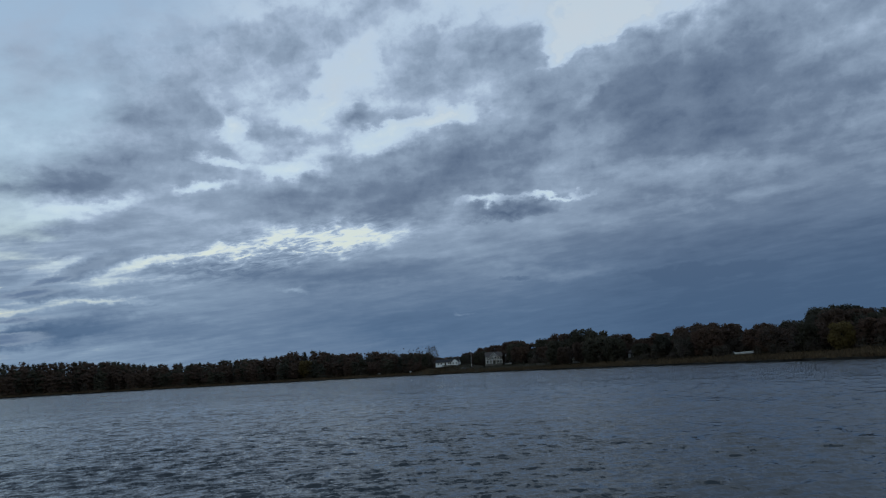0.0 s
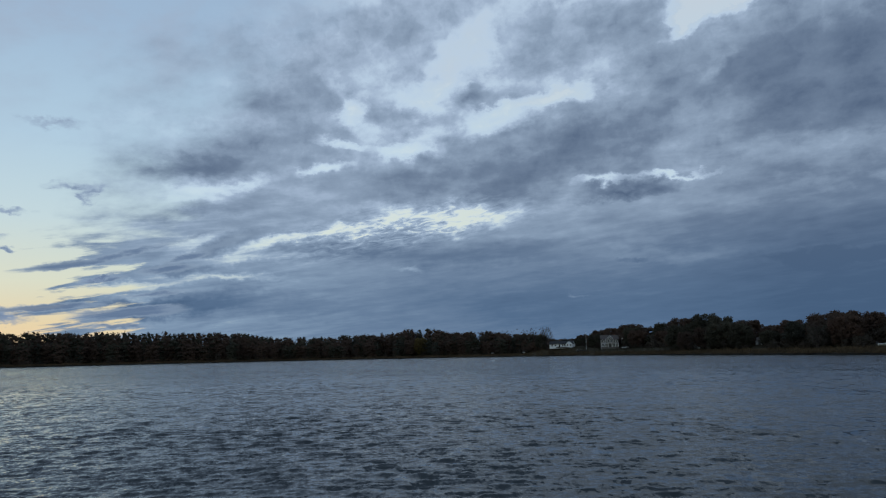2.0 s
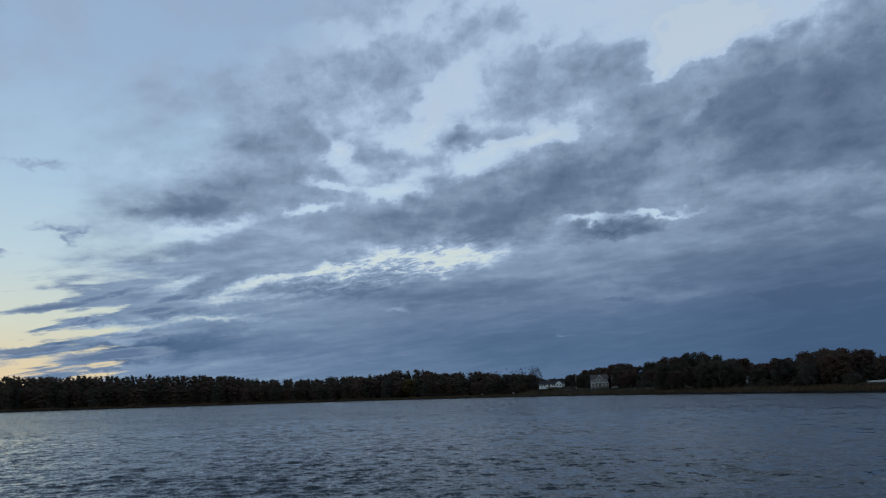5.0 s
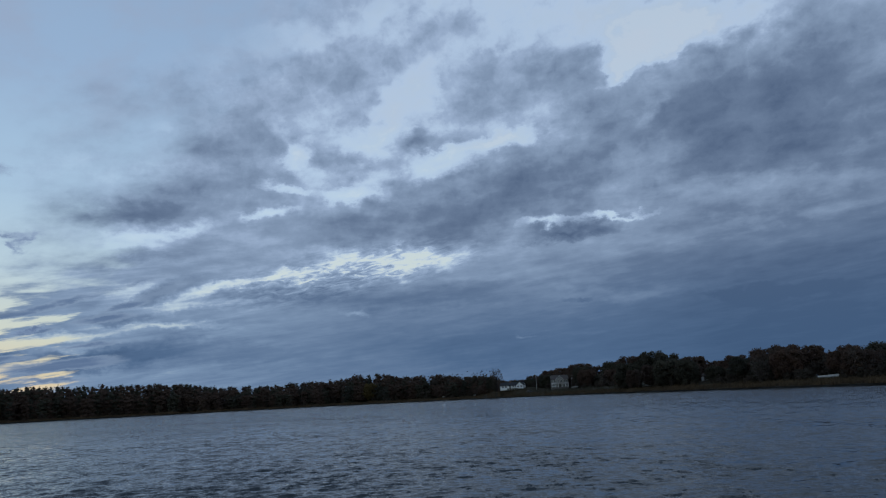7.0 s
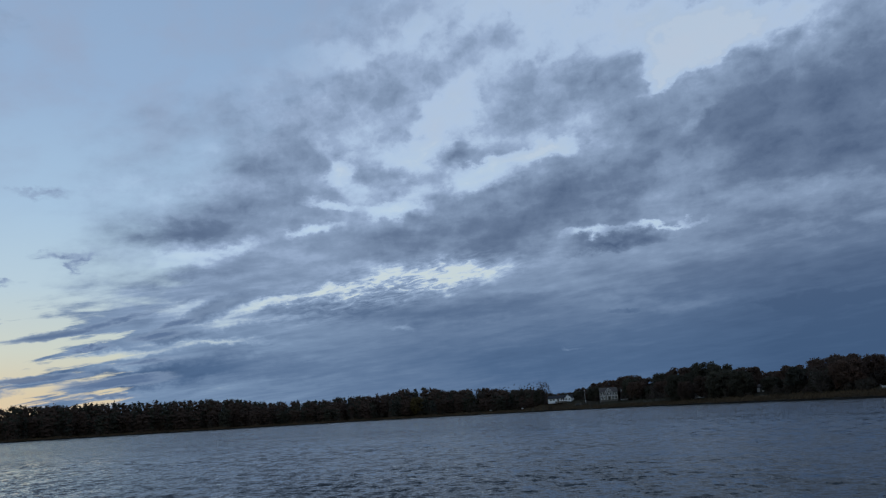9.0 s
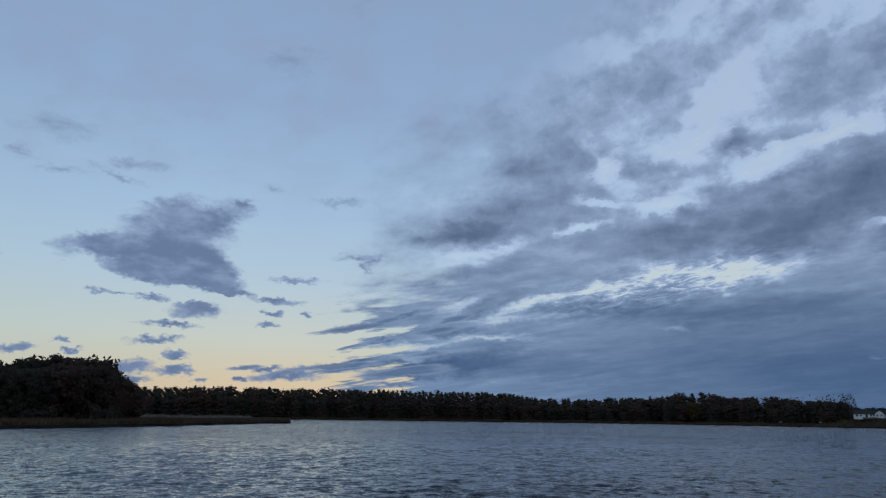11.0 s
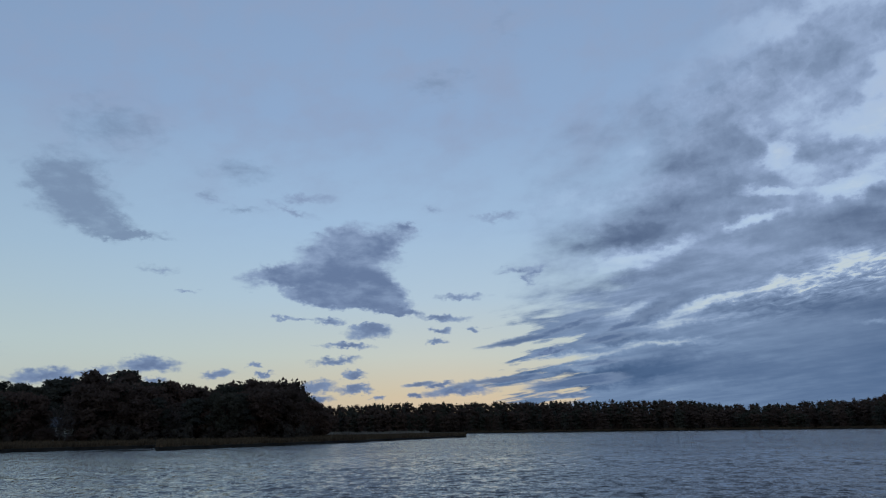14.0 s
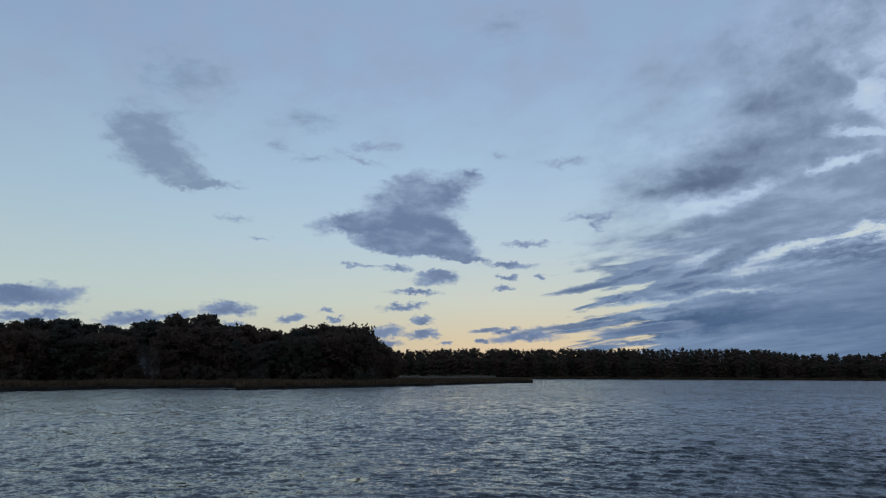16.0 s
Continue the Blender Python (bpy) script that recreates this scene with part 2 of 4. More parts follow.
puff(-38.42, 17.04, 3.13, 0.54, 9, 0.28)
puff(-64.44, 10.73, 0.96, 0.13, 3, 0.6)
bank(11.82, 28.91, 14.95, 2.85, -14, -0.45)
bank(13.35, 25.70, 4.23, 1.09, 7, -0.6)
bank(20.08, 26.31, 3.68, 1.20, 2, -0.6)
bank(-30.48, 4.19, 5.54, 0.62, 6, 0.25)
puff(-51.13, 11.79, 3.52, 1.17, -8, 0.9)

# clear sky: warm at the horizon where the sun went down, blue above
rise = W.math("DIVIDE", height, 45.0, clamp=True)
glow_side = W.ramp(rise, [(0.0, srgb(201, 183, 158)), (0.06, srgb(199, 192, 166)), (0.13, srgb(193, 203, 194)), (0.23, srgb(178, 200, 213)),
                          (0.36, srgb(164, 191, 216)), (0.55, srgb(147, 172, 203)), (1.0, srgb(132, 154, 186))])
cool_side = W.ramp(rise, [(0.0, srgb(190, 191, 176)), (0.15, srgb(184, 200, 199)), (0.3, srgb(164, 188, 205)), (0.55, srgb(141, 165, 195)), (1.0, srgb(124, 146, 176))])
aside = W.step(W.math("ABSOLUTE", W.math("ADD", bearing, 40.0)), 10.0, 50.0)
clear = W.mix(aside, glow_side, cool_side)
air = W.add("ShaderNodeTexSky", sky_type="NISHITA", sun_disc=False, sun_elevation=radians(1.0), sun_rotation=radians(-43))
clear = W.mix(0.006, clear, air.outputs[0], "ADD")
# the sky behind, away from the bank, is lighter
clear = W.mix(1.0, clear, W.xyz(*[W.step(W.math("ABSOLUTE", bearing), 100.0, 150.0, 1.0, 1.15)] * 3), "MULTIPLY")
haze = W.math("MULTIPLY", W.step(W.math("MULTIPLY_ADD", lumps, 1.0, W.math("MULTIPLY", grain, 0.4)), 0.55, 0.95), W.step(height, 12.0, 26.0, 0.0, 0.6))
clear = W.mix(haze, clear, srgb(150, 163, 188))

# the bank: its edge runs up from the glow and leans away to the right
edge = W.math("SUBTRACT", W.math("ADD", bearing, 34.5), W.math("MULTIPLY", W.math("POWER", W.math("MAXIMUM", W.math("SUBTRACT", height, 13.0), 0.0), 2.0), 0.055))
ragged = W.math("MULTIPLY_ADD", W.math("SUBTRACT", wisp, 0.5), W.step(height, 4.0, 11.0, 3.0, 24.0), edge)
# low down the edge is drawn out into long level wedges
ragged = W.math("MULTIPLY_ADD", W.math("SUBTRACT", streaks, 0.42), W.step(height, 7.0, 12.0, 26.0, 0.0), ragged)
sheet = W.math("MULTIPLY", W.step(ragged, W.step(height, 7.0, 12.0, -1.5, -5.0), W.step(height, 7.0, 12.0, 1.5, 8.0)), W.step(bearing, 62.0, 100.0, 1.0, 0.0))
thick = W.math("MULTIPLY_ADD", sums["bank"], 0.85, W.step(height, 12.0, 26.0, 0.38, 0.2))
rough_part = W.math("MULTIPLY_ADD", W.math("SUBTRACT", wisp, 0.5), 0.65, W.math("MULTIPLY", W.math("SUBTRACT", grain, 0.5), 0.55))
rough_part = W.math("MULTIPLY_ADD", W.math("SUBTRACT", lumps, 0.5), 0.7, rough_part)
rough_part = W.math("MULTIPLY_ADD", cells, 0.2, rough_part)
rough_part = W.math("MULTIPLY_ADD", lobes, W.step(height, 8.0, 18.0, 0.08, 0.4), rough_part)
rough_part = W.math("MULTIPLY", rough_part, W.step(height, 3.0, 15.0, 0.3, 1.05))
streaky = W.math("MULTIPLY", W.step(bearing, -26.0, -16.0, 1.0, 0.45), W.step(height, 9.0, 16.0, 1.0, 0.0))
rough_part = W.math("MULTIPLY_ADD", W.math("MULTIPLY", W.math("SUBTRACT", streaks, 0.5), streaky), 1.0, rough_part)
thick = W.math("ADD", thick, rough_part)
thick = W.math("MULTIPLY_ADD", W.math("MULTIPLY", W.step(bearing, -30.0, 8.0), W.step(height, 5.0, 12.0, 0.5, 0.04)), 1.0, thick)
thick = W.math("MULTIPLY_ADD", W.step(bearing, 4.0, 20.0), W.step(height, 12.0, 20.0, 0.42, 0.26), thick)
thick = W.math("MULTIPLY_ADD", W.step(bearing, -26.0, -8.0, 0.2, 0.0), W.step(height, 15.0, 22.0), thick)
# the bank thins out again overhead
thick = W.math("SUBTRACT", thick, W.step(height, 31.0, 42.0, 0.0, 0.6))
# mackerel ripples in the bright lane
lane = W.add("ShaderNodeTexGradient", gradient_type="SPHERICAL")
W.put(lane.inputs[0], W.mapping(flat, (-13.0, 10.2, 0), (0, 0, radians(9)), (14.0, 2.4, 1), "TEXTURE"))
ripples = W.noise(W.mapping(flat, rot=(0, 0, radians(7)), scale=(3.6, 0.9, 1.0), kind="TEXTURE"), 2.6, 4, 0.62, 0.9)
thick = W.math("MULTIPLY_ADD", W.math("MULTIPLY", W.math("SUBTRACT", ripples, 0.5), lane.outputs["Fac"]), 3.0, thick)
tone = W.math("DIVIDE", W.math("ADD", thick, 0.5), 2.0, clamp=True)
high_bank = W.ramp(tone, [(0.0, srgb(224, 231, 238)), (0.12, srgb(202, 216, 234)), (0.23, srgb(180, 198, 223)), (0.34, srgb(152, 170, 198)), (0.46, srgb(132, 150, 177)), (0.66, srgb(104, 121, 148)), (0.9, srgb(80, 97, 125))])
low_bank = W.ramp(tone, [(0.0, srgb(212, 214, 204)), (0.2, srgb(160, 178, 196)), (0.38, srgb(120, 142, 171)), (0.55, srgb(96, 118, 149)), (0.7, srgb(78, 102, 135)), (0.9, srgb(65, 88, 120))])
low = W.step(height, 2.0, 14.0)
bank_colour = W.mix(low, low_bank, high_bank)
bank_cover = W.math("MULTIPLY", sheet, W.step(thick, -0.4, 0.25, 0.4, 1.0))
# the lane lets the afterglow through
bank_colour = W.mix(W.math("MULTIPLY", W.step(thick, 0.15, -0.35), W.step(lane.outputs["Fac"], 0.0, 0.5, 0.0, 0.75)), bank_colour, srgb(231, 228, 208))
sky = W.mix(bank_cover, clear, bank_colour)

# bands drawn out by the wind
banded = W.math("MULTIPLY_ADD", W.math("SUBTRACT", streaks, 0.5), 1.3, W.math("MINIMUM", sums["streak"], 0.9))
band_cover = W.math("MULTIPLY", W.step(banded, 0.18, 0.7), W.step(sums["streak"], 0.0, 0.15))
sky = W.mix(W.math("MULTIPLY", band_cover, 0.92), sky, W.mix(W.step(banded, 0.3, 1.0), srgb(134, 152, 178), srgb(93, 113, 145)))

# single clouds
ruffle = W.noise(W.mapping(flat, scale=(0.5, 1.0, 1)), 1.0, 10, 0.62, 0.2)
billow = W.noise(W.mapping(flat, loc=(7, 3, 0), rot=(0, 0, radians(-12)), scale=(0.22, 0.5, 1)), 1.0, 8, 0.58)
core = W.math("MINIMUM", sums["puff"], 1.0)
fluff = W.math("MULTIPLY_ADD", W.math("SUBTRACT", ruffle, 0.5), 1.15, core)
fluff = W.math("MINIMUM", fluff, W.math("MULTIPLY", core, 1.8))
puff_cover = W.step(fluff, 0.08, 0.74)
puff_tone = W.step(W.math("MULTIPLY_ADD", W.math("SUBTRACT", billow, 0.5), 2.4, fluff), 0.42, 1.3)
veil_cover = W.step(W.math("MULTIPLY_ADD", W.math("SUBTRACT", W.math("MULTIPLY_ADD", ruffle, 0.6, W.math("MULTIPLY", billow, 0.4)), 0.5), 1.6, W.math("MINIMUM", sums["veil"], 0.8)), 0.1, 0.9)
veil_cover = W.math("MULTIPLY", veil_cover, W.step(sums["veil"], 0.0, 0.2))
sky = W.mix(W.math("MULTIPLY", veil_cover, 0.88), sky, srgb(122, 141, 167))
puff_colour = W.mix(puff_tone, W.mix(low, srgb(122, 141, 172), srgb(141, 159, 187)), W.mix(low, srgb(93, 112, 146), srgb(102, 120, 152)))
sky = W.mix(W.math("MULTIPLY", puff_cover, 0.95), sky, puff_colour)
back = W.add("ShaderNodeBackground")
W.put(back.inputs[0], sky)
back.inputs[1].default_value = 1.0
W.put(W.add("ShaderNodeOutputWorld").inputs[0], back.outputs[0])


# ---- materials ----
def material(name, colour, rough=0.8, grain=0.35, scale=3.0, second=None, bump=0.0, bump_scale=30.0, metal=0.0, island=0.0, per_object=0.0, gloss=0.5, thin=0.0):
    """Painted, grown or earthy surface: a base colour varied at two scales, with a fine relief."""
    m = bpy.data.materials.new(name)
    m.use_nodes = True
    k = Nodes(m.node_tree)
    place = k.add("ShaderNodeTexCoord").outputs["Object"]
    a = k.noise(place, scale, 5, 0.6)
    b = k.noise(place, scale * 9, 3, 0.6)
    base = (*colour, 1.0)
    other = (*(second or [c * 0.55 for c in colour]), 1.0)
    c = k.mix(k.step(a, 0.3, 0.7), base, other)
    c = k.mix(grain, c, k.mix(k.step(b, 0.25, 0.75), base, [x * 0.45 for x in other[:3]] + [1.0]))
    if island:
        r = k.add("ShaderNodeNewGeometry").outputs["Random Per Island"]
        c = k.mix(1.0, c, k.xyz(*[k.math("MULTIPLY_ADD", r, island, 1 - island / 2)] * 3), "MULTIPLY")
    if per_object:
        r = k.add("ShaderNodeObjectInfo").outputs["Random"]
        c = k.mix(k.math("MULTIPLY", r, per_object), c, other)
    s = k.add("ShaderNodeBsdfPrincipled")
    k.put(s.inputs["Base Color"], c)
    s.inputs["Roughness"].default_value, s.inputs["Metallic"].default_value = rough, metal
    s.inputs["Specular IOR Level"].default_value = gloss
    if bump:
        n = k.add("ShaderNodeBump")
        n.inputs["Strength"].default_value, n.inputs["Distance"].default_value = bump, 0.05
        k.put(n.inputs["Height"], k.noise(place, bump_scale, 4, 0.6))
        k.put(s.inputs["Normal"], n.outputs[0])
    shade = s.outputs[0]
    if thin:
        t = k.add("ShaderNodeBsdfTranslucent")
        k.put(t.inputs[0], c)
        x = k.add("ShaderNodeMixShader")
        x.inputs[0].default_value = thin
        k.put(x.inputs[1], shade)
        k.put(x.inputs[2], t.outputs[0])
        shade = x.outputs[0]
    k.put(k.add("ShaderNodeOutputMaterial").inputs[0], shade)
    return m


def water_material():
    """Dark water; wavelets finer than the mesh tilt its normal, their crests across the wind."""
    m = bpy.data.materials.new("river_water")
    m.use_nodes = True
    k = Nodes(m.node_tree)
    geo = k.add("ShaderNodeNewGeometry")
    wind = k.mapping(geo.outputs["Position"], rot=(0, 0, radians(22)), scale=(0.8, 1.0, 1.0), kind="TEXTURE")
    gusts = k.step(k.noise(wind, 0.05, 3, 0.55), 0.35, 0.68, 0.7, 1.2)
    def tilts(scale, detail, rough):
        return k.vec("SUBTRACT", k.noise(wind, scale, detail, rough, 0.2, True), (0.5, 0.5, 0.5))

    ripples = k.vec("MULTIPLY", tilts(9.0, 2, 0.6), (0.45, 0.6, 0.0))
    waves = k.vec("ADD", tilts(1.0, 4, 0.9), k.vec("SCALE", tilts(0.2, 3, 0.75), 0.2))
    waves = k.vec("SCALE", waves, gusts)
    # at so flat a view the lee sides lie hidden: the fronts count for more, and the steep ones show dark
    steep = k.vec("MAXIMUM", k.vec("SUBTRACT", waves, (0.0, 0.035, 0.0)), (0.0, 0.0, 0.0))
    fronts = k.vec("ADD", k.vec("MULTIPLY", waves, (0.7, -1.1, 0.0)), k.vec("MULTIPLY", steep, (0.0, -2.4, 0.0)))
    fronts = k.vec("MAXIMUM", fronts, (-1.0, -0.3, 0.0))
    slope = k.vec("ADD", k.vec("ADD", ripples, fronts), (0.0, -0.075, 0.0))
    slope = k.mapping(slope, rot=(0, 0, radians(22)))
    normal = k.vec("NORMALIZE", k.vec("ADD", geo.outputs["Normal"], slope))
    s = k.add("ShaderNodeBsdfPrincipled")
    s.inputs["Base Color"].default_value = (0.016, 0.022, 0.026, 1.0)
    s.inputs["Roughness"].default_value, s.inputs["IOR"].default_value = 0.025, 1.333
    k.put(s.inputs["Normal"], normal)
    k.put(k.add("ShaderNodeOutputMaterial").inputs[0], s.outputs[0])
    return m


WATER = water_material()
MARSH = material("marsh_soil", (0.042, 0.033, 0.018), 0.95, 0.4, 0.15, (0.026, 0.021, 0.013), 0.5, 4.0, gloss=0.08)
MUD = material("wet_bank_mud", (0.022, 0.018, 0.014), 0.9, 0.4, 0.6, (0.012, 0.011, 0.009), 0.6, 5.0, gloss=0.06)
REED = material("dry_marsh_grass", (0.1, 0.068, 0.04), 0.9, 0.3, 0.05, (0.068, 0.05, 0.032), island=0.7, gloss=0.08)
PALE_REED = material("pale_reed", (0.2, 0.18, 0.15), 0.9, 0.3, 0.1, (0.14, 0.12, 0.10), island=0.5, gloss=0.08)
BARK = material("bark", (0.075, 0.06, 0.05), 0.95, 0.5, 1.2, (0.035, 0.03, 0.027), 0.8, 9.0, gloss=0.08)
OAK = material("russet_oak_leaves", (0.15, 0.09, 0.066), 0.9, 0.3, 0.25, (0.085, 0.062, 0.05), island=0.15, per_object=0.9, gloss=0.08, thin=0.45)
GREEN = material("dull_green_leaves", (0.095, 0.085, 0.06), 0.85, 0.3, 0.25, (0.066, 0.062, 0.047), island=0.15, per_object=0.7, gloss=0.08, thin=0.45)
GOLD = material("mustard_leaves", (0.17, 0.125, 0.045), 0.85, 0.3, 0.25, (0.12, 0.09, 0.045), island=0.2, gloss=0.08, thin=0.45)
NEEDLE = material("pine_needles", (0.066, 0.07, 0.055), 0.85, 0.3, 0.3, (0.075, 0.068, 0.055), island=0.15, per_object=0.4, gloss=0.08, thin=0.45)
TWIG = material("bare_twigs", (0.10, 0.085, 0.075), 0.9, 0.3, 0.3, (0.07, 0.05, 0.04), island=0.6, gloss=0.08)
SCRUB = material("brown_scrub", (0.085, 0.065, 0.052), 0.9, 0.35, 0.1, (0.07, 0.062, 0.048), island=0.15, gloss=0.08, thin=0.45)
WHITE = material("white_painted_siding", (0.72, 0.73, 0.73), 0.6, 0.2, 0.4, (0.6, 0.61, 0.62))
CREAM = material("taupe_siding", (0.23, 0.21, 0.195), 0.8, 0.2, 0.4, (0.19, 0.175, 0.165), gloss=0.2)
TRIM = material("white_trim", (0.75, 0.75, 0.74), 0.5, 0.15, 1.0, (0.62, 0.62, 0.62))
SHINGLE = material("grey_roof_shingles", (0.11, 0.09, 0.08), 0.9, 0.4, 0.8, (0.06, 0.055, 0.055), 0.5, 12.0, gloss=0.15)
DARK_ROOF = material("dark_roof_shingles", (0.045, 0.045, 0.05), 0.9, 0.4, 0.8, (0.03, 0.03, 0.033), 0.5, 12.0, gloss=0.1)
PANE = material("dark_window_glass", (0.02, 0.024, 0.028), 0.12, 0.1, 1.0, (0.03, 0.03, 0.035))
BRICK = material("brick_chimney", (0.22, 0.10, 0.07), 0.9, 0.4, 3.0, (0.15, 0.08, 0.06))
WOOD = material("weathered_wood", (0.16, 0.14, 0.12), 0.9, 0.4, 2.0, (0.09, 0.08, 0.07), 0.4, 20.0)
HULL = material("white_boat_gelcoat", (0.7, 0.71, 0.72), 0.35, 0.15, 1.0, (0.55, 0.56, 0.58))
CARPAINT = material("dark_car_paint", (0.03, 0.033, 0.04), 0.3, 0.1, 1.0, (0.02, 0.02, 0.025))
RUBBER = material("tyre_rubber", (0.02, 0.02, 0.02), 0.9, 0.2, 3.0)


# ---- helpers for things ----
def mesh_of(name, verts, faces, mat):
    me = bpy.data.meshes.new(name)
    me.from_pydata(verts if isinstance(verts, list) else verts.tolist(), [], faces if isinstance(faces, list) else faces.tolist())
    me.materials.append(mat)
    me.update()
    return me


def part(name, bm, mat, parent, label=""):
    me = bpy.data.meshes.new(name)
    bmesh.ops.recalc_face_normals(bm, faces=bm.faces)
    bm.to_mesh(me)
    bm.free()
    me.materials.append(mat)
    ob = new(name, me)
    ob.parent = parent
    if label:
        ob["label"] = label
    return ob


def box(x0, x1, y0, y1, z0, z1, bevel=0.0, bm=None):
    bm = bm or bmesh.new()
    r = bmesh.ops.create_cube(bm, size=1.0)
    bmesh.ops.scale(bm, vec=(x1 - x0, y1 - y0, z1 - z0), verts=r["verts"])
    bmesh.ops.translate(bm, vec=((x0 + x1) / 2, (y0 + y1) / 2, (z0 + z1) / 2), verts=r["verts"])
    if bevel:
        bmesh.ops.bevel(bm, geom=list({e for v in r["verts"] for e in v.link_edges}), offset=bevel, segments=1, affect="EDGES")
    return bm


def prism(points, y0, y1, bm=None):
    """A solid with the outline points (x, z), from y0 to y1."""
    bm = bm or bmesh.new()
    a = [bm.verts.new((x, y0, z)) for x, z in points]
    b = [bm.verts.new((x, y1, z)) for x, z in points]
    bm.faces.new(a)
    bm.faces.new(b[::-1])
    n = len(a)
    for i in range(n):
        bm.faces.new((a[i], b[i], b[(i + 1) % n], a[(i + 1) % n]))
    return bm


def tube(bm, p0, p1, r0, r1, sides=6):
    p0, p1 = Vector(p0), Vector(p1)
    q = (p1 - p0).to_track_quat("Z", "Y")
    rings = []
    for p, r in ((p0, r0), (p1, r1)):
        rings.append([bm.verts.new(p + q @ Vector((r * math.cos(2 * math.pi * i / sides), r * math.sin(2 * math.pi * i / sides), 0))) for i in range(sides)])
    for i in range(sides):
        bm.faces.new((rings[0][i], rings[0][(i + 1) % sides], rings[1][(i + 1) % sides], rings[1][i]))
    bm.faces.new(rings[1])
    bm.faces.new(rings[0][::-1])
    return bm


def spot(az, r, z=0.0):
    """The place r metres away, az degrees to the left of straight ahead."""
    return Vector((-r * math.sin(radians(az)), r * math.cos(radians(az)), z))


# ---- the shore: distance of the waterline by bearing, and the height of the land behind it ----
FAR_SHORE = ((-70, 150), (-40, 150), (-31, 169), (-21, 214), (-13.5, 272), (-4, 388), (0.7, 455), (9.5, 545), (15, 575), (23, 575), (30, 570), (37, 560), (42.6, 540))
NEAR_SHORE = ((42.65, 250), (44, 236), (47, 204), (51, 166), (56, 145), (61, 129), (65.8, 117))
COVE_SHORE = ((65.9, 138), (70, 134), (75, 127), (81, 115), (90, 106), (110, 120), (180, 140), (240, 150), (290, 150))


def shore(az):
    line = FAR_SHORE if az <= 42.6 else NEAR_SHORE if az <= 65.8 else COVE_SHORE
    wobble = 1 + 0.012 * math.sin(az * 2.3) + 0.008 * math.sin(az * 5.9 + 1) + 0.004 * math.sin(az * 14.0)
    return float(np.interp(az, [p[0] for p in line], [p[1] for p in line])) * wobble


EYE = 2.4  # the eye above the water
KNOLL = (-1.65, 474.0)  # the low white house stands on it


def land(az, r):
    o = r - shore(az)
    z = float(np.interp(o, (-8, -1.5, 0, 0.4, 3, 12, 30, 52, 120, 300, 1000), (-1.6, -0.35, 0.0, 0.5, 0.68, 0.9, 1.9, 3.5, 6, 9, 14)))
    if az > 42.6:
        z = min(z, 0.62 + max(0.0, o - 3) * 0.0015)
    else:
        p = spot(az, r)
        z += 3.9 * min(1.0, max(0.0, (o - 3) / 14)) * math.exp(-((p.x - KNOLL[0]) ** 2 + (p.y - KNOLL[1]) ** 2) / 20.0 ** 2)
    return z


def build_ground():
    offsets = (-8, -1.5, 0, 0.4, 1.2, 3, 7, 12, 20, 30, 40, 52, 75, 120, 200, 300, 600, 1000, 4000)
    az = sorted(set([round(a, 2) for a in np.arange(-69.9, 290, 0.5)] + [42.6, 42.62, 42.65, 42.7, 65.8, 65.85, 65.9, -70.0, 290.0]))
    verts, faces = [], []
    for a in az:
        d = shore(a)
        for o in offsets:
            h = land(a, d + o)
            if o > 3:
                h += 0.25 * noise.noise(spot(a, d + o) * 0.06)
            verts.append(spot(a, d + o, h))
    n = len(offsets)
    for i in range(len(az) - 1):
        for j in range(n - 1):
            faces.append((i * n + j, i * n + j + 1, (i + 1) * n + j + 1, (i + 1) * n + j))
    me = mesh_of("ground", [tuple(v) for v in verts], faces, MARSH)
    me.materials.append(MUD)
    for k, p in enumerate(me.polygons):
        p.material_index = 1 if k % (n - 1) < 3 else 0
        p.use_smooth = True
    tagged(new("ground", me), "brown salt marsh bank with dark mud edge rising inland", "ground", kind="structure")


